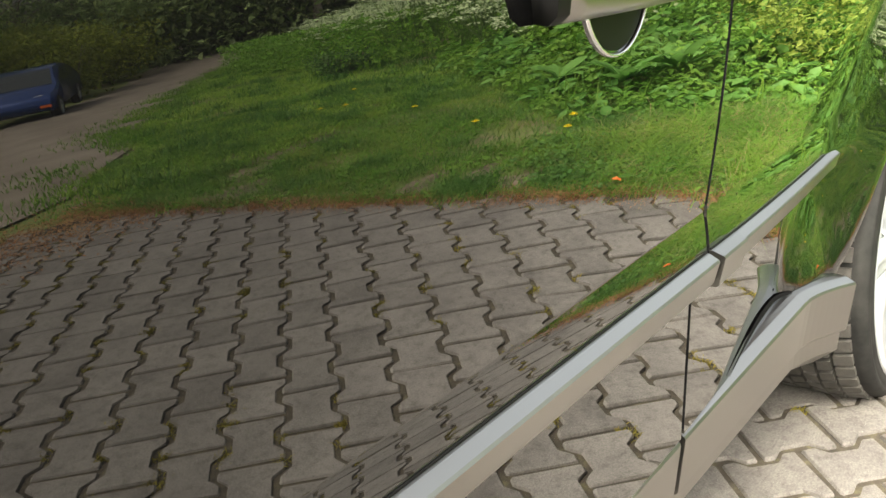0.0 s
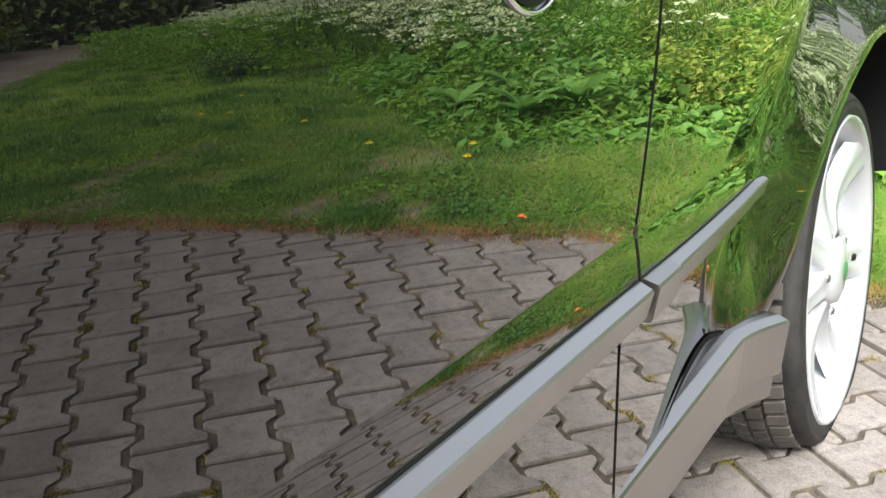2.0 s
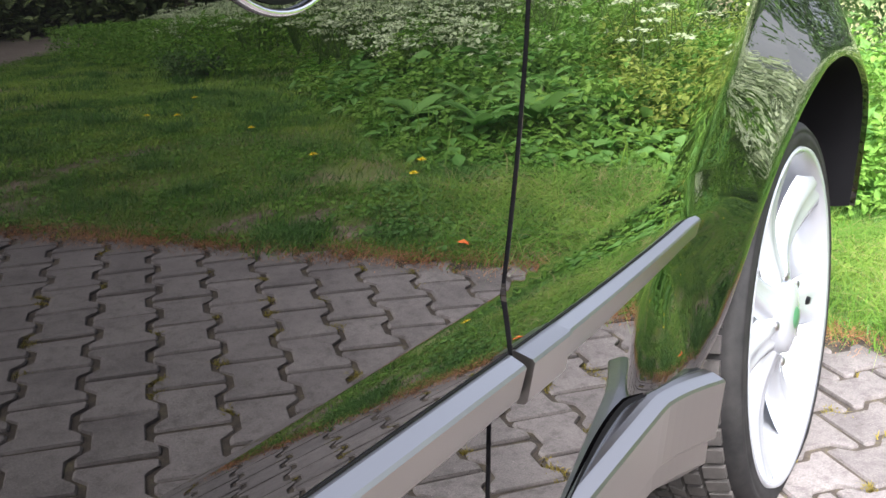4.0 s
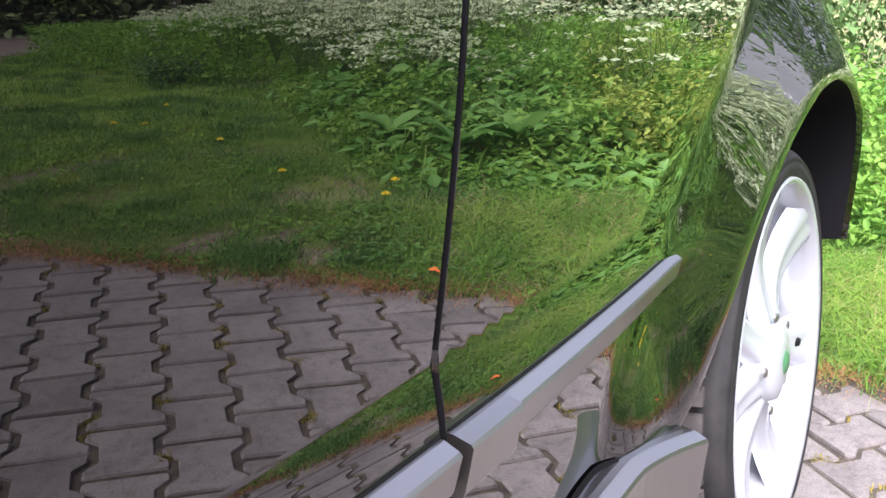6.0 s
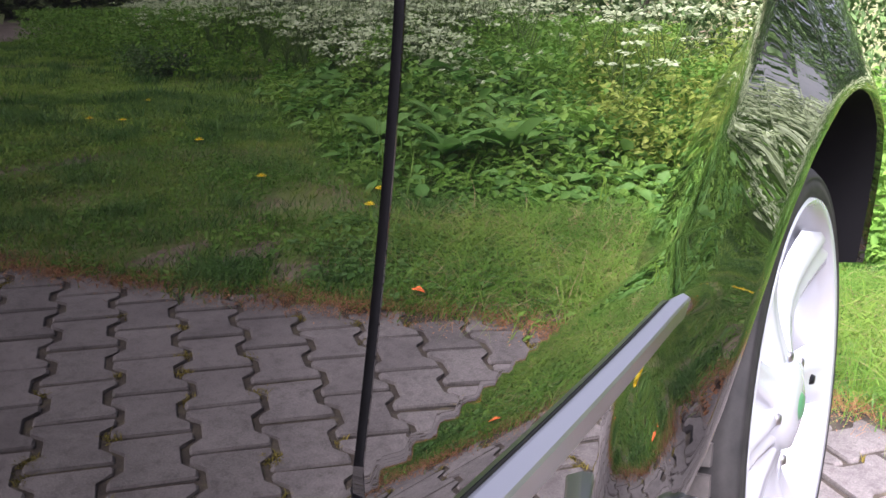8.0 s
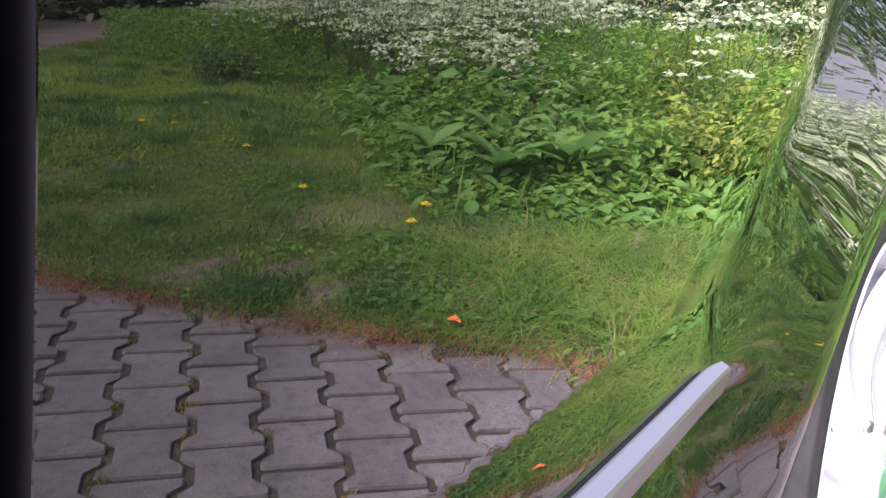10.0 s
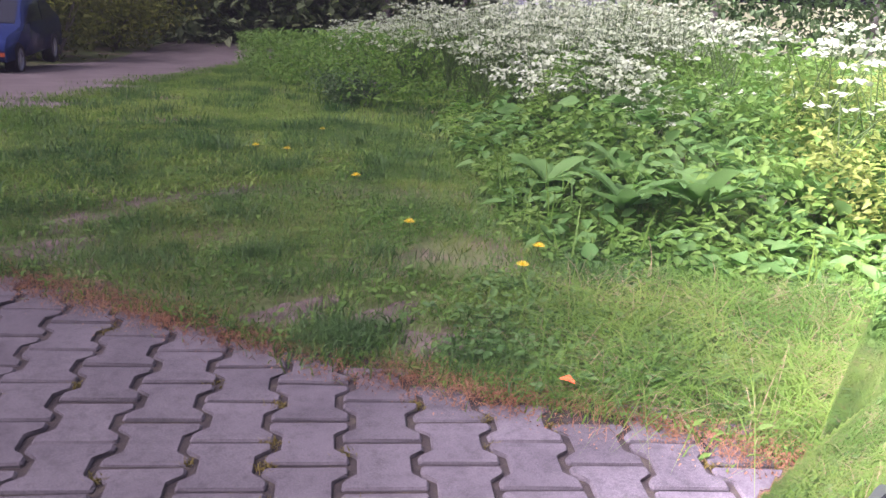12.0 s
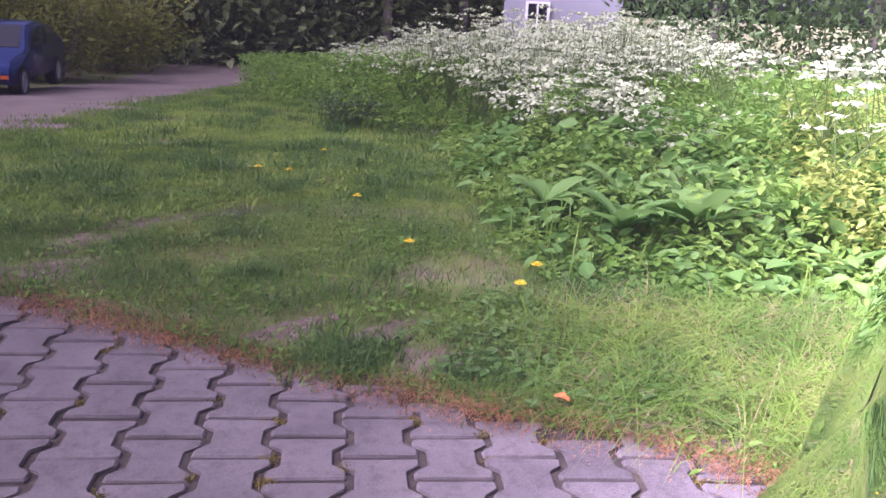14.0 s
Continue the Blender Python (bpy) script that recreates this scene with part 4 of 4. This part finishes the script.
def dock_plant():
    """A rosette of long, wavy leaves."""
    root = empty("dock_plant")
    for k in range(9):
        a = k * 2.4
        l = 0.24 + 0.13 * random.random()
        w = 0.055
        v, f = [], []
        for i in range(8):
            t = i / 7
            r = l * t * (0.8 - 0.1 * t)
            z = 0.05 + l * (0.95 * t - 0.62 * t * t) * (0.55 + 0.22 * (k % 4))
            ww = w * math.sin(math.pi * min(t * 0.9 + 0.08, 1)) ** 0.7
            for s in (-1, 0, 1):
                v.append((r * math.cos(a) - s * ww * math.sin(a), r * math.sin(a) + s * ww * math.cos(a), z + abs(s) * 0.014 + 0.006 * math.sin(9 * t + s)))
        for i in range(7):
            for s in range(2):
                b = i * 3 + s
                f.append((b, b + 1, b + 4, b + 3))
        link_mesh("leaf", v, f, DOCK, root, smooth=True)
    return tagged(root, "dock plant with large wavy green leaves in the weeds", "plant", "docks")


dock = dock_plant()
for i, (x, y, s) in enumerate(((2.05, -1.42, 0.85), (2.30, -1.22, 0.95), (2.94, -0.82, 1.0), (2.42, -1.62, 0.9), (2.75, -1.95, 0.8), (2.2, -1.85, 0.7), (3.6, -3.1, 0.9), (2.62, -0.95, 0.8))):
    m = pose(x, y, float(height(x, y)) + 0.05, 8 * math.sin(2 * i), 8 * math.cos(3 * i), 67 * i) @ Matrix.Diagonal((s, s, s, 1))
    if i == 0:
        dock.matrix_basis = m
    else:
        o = copy_thing(dock, pose(x, y, float(height(x, y)) + 0.05, 8 * math.sin(2 * i), 8 * math.cos(3 * i), 67 * i))
        o.scale = (s, s, s)


# ---- cow parsley ----
def umbel_arrays(c, radius):
    """Flat white flower heads: a dome of small florets on a few rays."""
    vs, ls, ss = [], [], []
    n = len(c)
    m = 13
    b = 0
    for k in range(m):
        a = 2.4 * k + rng.uniform(0, 6.28, n)
        rr = radius * (0.12 + 0.88 * math.sqrt((k + 0.3) / m)) * rng.uniform(0.85, 1.1, n)
        p = c + np.stack([rr * np.cos(a), rr * np.sin(a), -0.35 * rr * rr / radius + rng.uniform(-0.006, 0.006, n)], -1)
        f = radius * rng.uniform(0.15, 0.25, n)
        tilt = rng.normal(0, 0.5, (n, 2))
        ring = []
        for q in range(6):
            w = q * math.pi / 3
            ring.append(p + np.stack([f * math.cos(w), f * math.sin(w), f * (tilt[:, 0] * math.cos(w) + tilt[:, 1] * math.sin(w)) - 0.002], -1))
        ring.append(p + np.stack([0 * f, 0 * f, 0.25 * f], -1))
        v = np.stack(ring, 1).reshape(-1, 3)
        o = (np.arange(n) * 7)[:, None] + b
        tri = np.array([[6, q, (q + 1) % 6] for q in range(6)]).ravel()
        ls.append((o + tri).ravel())
        ss.append(np.full(6 * n, 3))
        vs.append(v)
        b += 7 * n
    return np.concatenate(vs), np.concatenate(ls), np.concatenate(ss)


def stems_arrays(p0, p1, r):
    d = p1 - p0
    s = np.cross(d, np.array([0.3, 0.9, 0.1]))
    s /= np.linalg.norm(s, axis=1)[:, None]
    t = np.cross(d, s)
    t /= np.linalg.norm(t, axis=1)[:, None]
    n = len(p0)
    ring = []
    for k in range(3):
        w = k * 2 * math.pi / 3
        o = (s * math.cos(w) + t * math.sin(w)) * r
        ring += [p0 + o, p1 + o * 0.5]
    v = np.stack(ring, 1).reshape(-1, 3)
    o = (np.arange(n) * 6)[:, None]
    return v, (o + np.array([0, 2, 3, 1, 2, 4, 5, 3, 4, 0, 1, 5])).ravel(), np.tile([4, 4, 4], n)


def parsley_field():
    poly = [(3.0, -2.5), (3.3, -1.75), (4.2, -1.7), (5.2, -2.0), (7.5, -3.2), (10.5, -6.0), (10.5, -9.5), (8.5, -9.8), (6.0, -7.0), (4.6, -4.9)]
    xy = patchy(scatter(poly, 1250), 0.8, -0.05, 41.0)
    d = np.hypot(xy[:, 0] + 0.6, xy[:, 1])
    az = np.degrees(np.arctan2(-xy[:, 1], xy[:, 0] + 0.6))
    thin = (az > 24) | (rng.random(len(xy)) < 0.18)
    xy, d, az = xy[thin], d[thin], az[thin]
    tall = (0.44 + 0.60 * np.clip((d - 4.0) / 2.6, 0, 1)) * (1 - 0.35 * np.clip((az - 38) / 10, 0, 1)) * (0.80 + 0.20 * np.clip((az - 22) / 8, 0, 1)) + rng.normal(0, 0.06, len(xy))
    z0 = height(xy[:, 0], xy[:, 1])
    heads, a0, a1 = [], [], []
    for k in range(8):
        c = np.column_stack([xy + rng.normal(0, 0.13, xy.shape), z0 + tall * rng.uniform(0.70, 1.08, len(xy))])
        heads.append(c)
        a0.append(np.column_stack([xy, z0 + tall * 0.35]))
        a1.append(c - [0, 0, 0.01])
    heads = np.concatenate(heads)
    v, l, s = umbel_arrays(heads, 0.050)
    tagged(big_mesh("cow_parsley_flowers", v, l, s, UMBEL), "mass of white cow parsley flower heads", "flowers", kind="stuff")
    v, l, s = stems_arrays(np.concatenate(a0), np.concatenate(a1), 0.003)
    tagged(big_mesh("cow_parsley_stems", v, l, s, STEM), "thin green stems of the cow parsley", "plant", kind="stuff")


parsley_field()


def parsley_plant():
    root = empty("cow_parsley")
    p0, p1 = [], []
    p0.append((0, 0, 0)), p1.append((0.01, 0.0, 0.45))
    tops = []
    for k in range(5):
        a = k * 1.9
        q = (0.01 + 0.13 * math.cos(a), 0.13 * math.sin(a), 0.62 + 0.10 * ((k * 3) % 5) / 5)
        p0.append((0.01, 0, 0.28 + 0.035 * k)), p1.append(q)
        tops.append(q)
    v, l, s = stems_arrays(np.array(p0), np.array(p1), 0.004)
    big_mesh("stem", v, l, s, STEM, root)
    for q in tops:
        v, l, s = umbel_arrays(np.array([q]) + [0, 0, 0.008], 0.052)
        tagged(big_mesh("flower_head", v, l, s, UMBEL, root), kind="stuff")
    c = np.column_stack([rng.normal(0, 0.08, 26), rng.normal(0, 0.08, 26), rng.uniform(0.08, 0.4, 26)])
    v, l, s = leaf_arrays(c, 0.10, 0.5, 0.4)
    big_mesh("foliage", v, l, s, WEED, root)
    return tagged(root, "cow parsley with flat white flower heads above the nettles", "flower", "cow parsley")


pp = parsley_plant()
spots = [(2.75, -0.95, 0.8), (3.2, -1.15, 1.1), (3.4, -1.35, 1.15), (3.05, -0.9, 1.0), (3.55, -1.0, 1.2), (3.7, -1.3, 1.2), (3.9, -0.8, 1.25), (4.3, -1.1, 1.3), (4.6, -1.6, 1.3), (4.0, -1.9, 1.2), (4.4, -2.2, 1.25), (5.0, -0.8, 1.3), (4.7, -0.4, 1.35), (3.45, -0.55, 1.15)]
for i, (x, y, tall) in enumerate(spots):
    m = pose(x, y, float(height(x, y)), 3 * math.sin(i), 3 * math.cos(2 * i), 71 * i)
    o = pp
    if i == 0:
        pp.matrix_basis = m
    else:
        o = copy_thing(pp, m)
    o.scale = (1.0 + 0.25 * math.sin(3 * i) ** 2, 1.15, 0.98 * tall)


def dandelion():
    root = empty("dandelion")
    v, l, s = stems_arrays(np.array([(0, 0, 0)]), np.array([(0.01, 0, 0.085)]), 0.0025)
    big_mesh("stem", v, l, s, STEM, root)
    v, f = [], []
    for ring, (n, r, z) in enumerate(((16, 0.019, 0.088), (12, 0.013, 0.094), (8, 0.007, 0.098))):
        for k in range(n):
            a = 2 * math.pi * (k + 0.3 * ring) / n
            b = len(v)
            v += [(0.01 + 0.003 * math.cos(a - 0.5), 0.003 * math.sin(a - 0.5), 0.085), (0.01 + r * math.cos(a - 0.1), r * math.sin(a - 0.1), z), (0.01 + r * math.cos(a + 0.1), r * math.sin(a + 0.1), z), (0.01 + 0.003 * math.cos(a + 0.5), 0.003 * math.sin(a + 0.5), 0.085)]
            f.append((b, b + 1, b + 2, b + 3))
    link_mesh("flower_head", v, f, YELLOW, root, "bright yellow flower head")
    return tagged(root, "yellow dandelion flower in the lawn", "flower", "dandelions")


dd = dandelion()
for i, (x, y) in enumerate(((1.25, -1.27), (1.45, -1.36), (3.2, -3.15), (1.9, -3.05), (1.85, -3.2), (1.35, -1.78), (1.7, -2.4), (2.6, -3.6))):
    m = pose(x, y, float(height(x, y)), 0, 0, 50 * i)
    if i == 0:
        dd.matrix_basis = m
    else:
        copy_thing(dd, m)
ol = link_mesh("fallen_leaf", [(0, -0.025, 0.0), (0.02, -0.005, 0.012), (0.012, 0.02, 0.006), (0, 0.032, 0.0), (-0.014, 0.018, 0.01), (-0.02, -0.006, 0.008)], [(0, 1, 2, 3), (0, 3, 4, 5)], ORANGE)
ol.location, ol.scale = (0.80, -0.80, 0.03), (0.75, 0.75, 0.75)
tagged(ol, "bright orange fallen leaf on the grass by the paving", "leaf")


# ---- trees, bushes, hedge ----
def crown(c, radii, n, size, mat, name, parent, clumps=26, seed=1):
    r = np.random.default_rng(seed)
    k = r.normal(0, 1, (clumps, 3))
    k /= np.linalg.norm(k, axis=1)[:, None]
    k = np.array(c) + k * np.array(radii) * r.uniform(0.35, 0.95, (clumps, 1))
    p = k[r.integers(0, clumps, n)] + r.normal(0, 1, (n, 3)) * np.array(radii) * 0.20
    v, l, s = leaf_arrays(p, size, 0.7, 0.6)
    return big_mesh(name, v, l, s, mat, parent)


def tree(x, y, tall, seed, wide=2.4, trunk=0.18, mat=None, n=2800, low=0.42):
    r = random.Random(seed)
    z = float(height(x, y)) - 0.1
    root = empty("tree", x, y, z)
    bm = bmesh.new()
    paths = [([(0, 0, 0), (0.1 * r.uniform(-1, 1), 0.1 * r.uniform(-1, 1), tall * 0.35), (0.3 * r.uniform(-1, 1), 0.3 * r.uniform(-1, 1), tall * 0.8)], trunk)]
    for k in range(6):
        a, h = r.uniform(0, 6.28), tall * r.uniform(0.3, 0.65)
        paths.append(([(0, 0, h), (wide * 0.35 * math.cos(a), wide * 0.35 * math.sin(a), h + 0.9), (wide * 0.75 * math.cos(a), wide * 0.75 * math.sin(a), h + 1.5)], trunk * 0.4))
    for pts, rad in paths:
        rows = []
        for i, q in enumerate(pts):
            w = rad * (1 - 0.38 * i)
            rows.append([bm.verts.new((q[0] + w * math.cos(t * math.pi / 4), q[1] + w * math.sin(t * math.pi / 4), q[2])) for t in range(8)])
        for a, b in zip(rows, rows[1:]):
            for t in range(8):
                bm.faces.new((a[t], a[(t + 1) % 8], b[(t + 1) % 8], b[t]))
    part("trunk", bm, BARK, root, "", True)
    crown((0, 0, tall * (0.5 + low * 0.5)), (wide, wide, tall * (0.5 - low * 0.35)), n, 0.26, mat or TREE_LEAF, "crown", root, 34, seed)
    return tagged(root, "tall dark green broadleaf tree at the edge of the wood", "tree", "wood edge")


def bush(x, y, tall, wide, seed, mat, n=2600, size=0.16, label="rounded green bush beside the dirt track"):
    z = float(height(x, y)) - 0.1
    root = empty("bush", x, y, z)
    r = random.Random(seed)
    bm = bmesh.new()
    for k in range(5):
        a = k * 1.3
        tip = (wide * 0.5 * math.cos(a), wide * 0.5 * math.sin(a), tall * 0.7)
        rows = []
        for q, w in (((0, 0, 0), 0.04), (tip, 0.012)):
            rows.append([bm.verts.new((q[0] + w * math.cos(t * 1.257), q[1] + w * math.sin(t * 1.257), q[2])) for t in range(5)])
        for t in range(5):
            bm.faces.new((rows[0][t], rows[0][(t + 1) % 5], rows[1][(t + 1) % 5], rows[1][t]))
    part("branch", bm, BARK, root)
    crown((0, 0, tall * 0.5), (wide, wide, tall * 0.5), n, size, mat, "foliage", root, 24, seed)
    return tagged(root, label, "bush", "bushes")


# low dark bush at the end of the flowers
bush(4.9, -5.7, 0.5, 0.42, 71, HEDGE_LEAF, 3200, 0.035, "low dark green bush beside the white flowers")
# far side of the dirt track
for i, (x, y, h, w) in enumerate(((8.6, -18.2, 2.6, 1.5), (11.3, -20.6, 2.4, 1.6), (14.2, -23.2, 2.6, 1.6), (17.6, -26.0, 2.4, 1.6), (1.6, -15.0, 3.0, 2.0), (4.0, -17.5, 3.0, 2.0), (6.4, -19.6, 3.2, 2.2), (8.6, -22.6, 3.0, 2.2), (11.5, -25.8, 3.0, 2.2), (14.5, -29.5, 2.8, 2.2), (-1.5, -13.0, 3.0, 2.0), (18.0, -33.0, 2.6, 2.2), (-4.5, -11.5, 3.0, 2.0), (-8.0, -9.5, 3.2, 2.2))):
    bush(x, y, h, w, 20 + i, BUSH_LEAF)
for i, (x, y, h) in enumerate(((-1.0, -17.0, 9), (3.0, -20.5, 10), (6.8, -23.5, 9), (9.0, -27.5, 11), (13.0, -31.0, 10), (17.0, -36.0, 10), (21.0, -38.0, 9), (25.0, -36.0, 10), (28.0, -33.0, 9), (-6.0, -15.0, 9), (-11.0, -12.0, 9), (33.0, -36.0, 11), (18.0, -22.0, 9), (20.0, -20.0, 8), (22.5, -19.0, 9), (24.5, -17.8, 8), (22.0, -31.0, 7), (-15.0, -6.0, 9), (-16.0, 2.0, 9), (-13.0, 9.0, 9), (-6.0, 12.0, 9), (2.0, 13.0, 10), (9.0, 11.0, 9), (15.0, 7.0, 9))):
    tree(x, y, h, 40 + i, 3.0)


# the wood's dense undergrowth
a = np.column_stack([rng.uniform(0, 1, 25000), rng.normal(0, 1.6, 25000)])
line = np.array([(-14.0, -11.0), (-6.0, -14.0), (0.0, -17.5), (5.0, -21.5), (10.0, -27.0), (16.0, -33.5), (24.0, -38.0), (36.0, -36.0)])
px = np.interp(a[:, 0], np.linspace(0, 1, 8), line[:, 0]) - 0.6 * a[:, 1]
py = np.interp(a[:, 0], np.linspace(0, 1, 8), line[:, 1]) + 0.8 * a[:, 1] - 2.0
c = np.column_stack([px, py, height(px, py) + 4.2 * rng.uniform(0, 1, 25000) ** 1.3])
t = rng.uniform(0, 1, 14000)
ux, uy = np.interp(t, [0, 0.5, 1], [14.0, 20.5, 27.0]) + rng.normal(0, 1, 14000), np.interp(t, [0, 0.5, 1], [-23.0, -21.5, -19.0]) + rng.normal(0, 1, 14000)
c = np.concatenate([c, np.column_stack([ux, uy, height(ux, uy) + 4.0 * rng.uniform(0, 1, 14000) ** 1.2])])
leaves("wood_undergrowth", c, 0.34, UNDERGROWTH, "dark dense undergrowth of the wood", 0.7, 0.6)


def hedge(x, y, seed):
    root = empty("conifer_hedge", x, y, float(height(x, y)) - 0.1)
    r = np.random.default_rng(seed)
    n = 9500
    p = np.column_stack([r.uniform(-1.3, 1.3, n), r.uniform(-1.3, 1.3, n), r.uniform(0, 1, n) ** 0.8 * 4.6])
    p[:, :2] *= (1.05 - 0.45 * (p[:, 2:3] / 4.6) ** 2) * (0.9 + 0.2 * np.sin(p[:, 2:3] * 6 + p[:, :1] * 5))
    v, l, s = leaf_arrays(p, 0.12, 0.8, 0.5)
    big_mesh("foliage", v, l, s, HEDGE_LEAF, root)
    bm = bmesh.new()
    rows = [[bm.verts.new((w * math.cos(t * 1.047), w * math.sin(t * 1.047), z)) for t in range(6)] for z, w in ((0, 0.09), (3.8, 0.03))]
    for t in range(6):
        bm.faces.new((rows[0][t], rows[0][(t + 1) % 6], rows[1][(t + 1) % 6], rows[1][t]))
    part("trunk", bm, BARK, root)
    return tagged(root, "dense dark green conifer hedge plant", "hedge", "conifer hedge")


for i, a in enumerate(np.arange(-24.5, 40.0, 8.5)):
    d = 13.0 + 1.5 * math.sin(i)
    hedge(-0.6 + d * math.cos(radians(a)), d * math.sin(radians(a)), 80 + i)


# ---- grey building behind the flowers ----
def building():
    root = empty("house", 19.0, -13.0, float(height(19, -13)) - 0.2)
    root.rotation_euler = (0, 0, radians(-34 + 90))
    bm = bmesh.new()
    bmesh.ops.create_cube(bm, size=1.0, matrix=Matrix.LocRotScale((0, 0, 2.6), None, (2.6, 5.0, 5.2)))
    part("wall", bm, WALL, root, "pale grey rendered wall")
    bm = bmesh.new()
    bmesh.ops.create_cube(bm, size=1.0, matrix=Matrix.LocRotScale((0, 0, 5.3), None, (3.0, 5.4, 0.2)))
    part("roof", bm, ROOF, root)
    for k, z in enumerate((1.75, 4.0)):
        w = empty("window")
        w.parent = root
        w.location = (-0.55, 2.5, z)
        bm = bmesh.new()
        for sx, sz, px, pz in ((0.06, 1.5, -0.24, 0), (0.06, 1.5, 0.24, 0), (0.54, 0.06, 0, 0.75), (0.54, 0.06, 0, -0.75), (0.04, 1.5, 0, 0), (0.48, 0.04, 0, 0.2)):
            bmesh.ops.create_cube(bm, size=1.0, matrix=Matrix.LocRotScale((px, 0.02, pz), None, (sx, 0.12, sz)))
        part("frame", bm, WHITE, w, "white window frame")
        bm = bmesh.new()
        bmesh.ops.create_cube(bm, size=1.0, matrix=Matrix.LocRotScale((0, 0.01, 0), None, (0.46, 0.03, 1.45)))
        part("pane", bm, GLASS, w)
    return tagged(root, "pale grey rendered house with a white window", "house")


building()


# ---- blue car on the track ----
def small_car():
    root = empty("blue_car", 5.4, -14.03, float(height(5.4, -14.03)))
    root.rotation_euler = (0, 0, math.atan2(0.78, -0.62))
    root.scale = (0.86, 0.86, 0.86)
    prof = [(2.05, 0.30), (2.1, 0.55), (1.95, 0.72), (1.0, 0.86), (0.3, 1.26), (-0.6, 1.32), (-1.45, 1.20), (-1.95, 0.92), (-2.08, 0.75), (-2.05, 0.30)]
    bm = bmesh.new()
    rows = []
    for y, k in ((-0.84, 0.0), (-0.78, 0.02), (0.78, 0.02), (0.84, 0.0)):
        rows.append([bm.verts.new((x, y * (1 - 0.18 * max(z - 0.85, 0) / 0.45), z + k)) for x, z in prof])
    for a, b in zip(rows, rows[1:]):
        for i in range(len(prof)):
            j = (i + 1) % len(prof)
            bm.faces.new((a[i], a[j], b[j], b[i]))
    bm.faces.new(rows[0][::-1])
    bm.faces.new(rows[-1])
    bmesh.ops.recalc_face_normals(bm, faces=bm.faces)
    bmesh.ops.bevel(bm, geom=bm.edges[:], offset=0.03, segments=2, affect="EDGES")
    part("body", bm, BLUE, root, "metallic blue body", True)

    def plate(name, pts, mat, label=""):
        bm = bmesh.new()
        vs = [bm.verts.new(p) for p in pts]
        f = bm.faces.new(vs)
        e = bmesh.ops.extrude_face_region(bm, geom=[f])
        c = sum((Vector(p) for p in pts), Vector()) / len(pts)
        off = Vector((0, 0.01 if c.y > 0 else -0.01, 0.006))
        bmesh.ops.translate(bm, vec=off, verts=[q for q in e["geom"] if isinstance(q, bmesh.types.BMVert)])
        part(name, bm, mat, root, label)
    for s in (-1, 1):
        y0, y1 = s * 0.835, s * 0.775
        plate("front_side_window", [(0.85, y0, 0.90), (0.25, y1, 1.20), (-0.35, y1, 1.24), (-0.35, y0, 0.90)], GLASS)
        plate("rear_side_window", [(-0.42, y0, 0.90), (-0.42, y1, 1.24), (-1.15, y1, 1.18), (-1.5, y0, 0.92)], GLASS)
        plate("headlight", [(1.98, s * 0.78, 0.60), (2.02, s * 0.5, 0.60), (1.97, s * 0.5, 0.72), (1.9, s * 0.78, 0.73)], WHITE, "clear headlight")
        plate("indicator", [(2.1, s * 0.8, 0.42), (2.1, s * 0.6, 0.42), (2.11, s * 0.6, 0.48), (2.11, s * 0.8, 0.48)], ORANGE, "amber indicator")
    plate("windscreen", [(0.98, -0.7, 0.90), (0.98, 0.7, 0.90), (0.34, 0.62, 1.27), (0.34, -0.62, 1.27)], GLASS)
    for x in (1.3, -1.3):
        for s in (-1, 1):
            w = empty("wheel", x, s * 0.76, 0.30)
            w.parent = root
            part("tyre", lathe([(0.19, -0.09), (0.27, -0.10), (0.30, -0.06), (0.30, 0.06), (0.27, 0.10), (0.19, 0.09)], 32), RUBBER, w, "", True)
            part("rim", lathe([(0.0, s * 0.07), (0.06, s * 0.085), (0.17, s * 0.075), (0.19, s * 0.09)], 20), ALLOY, w, "silver rim", True)
    return tagged(root, "metallic blue car parked on the dirt track", "car")


small_car()
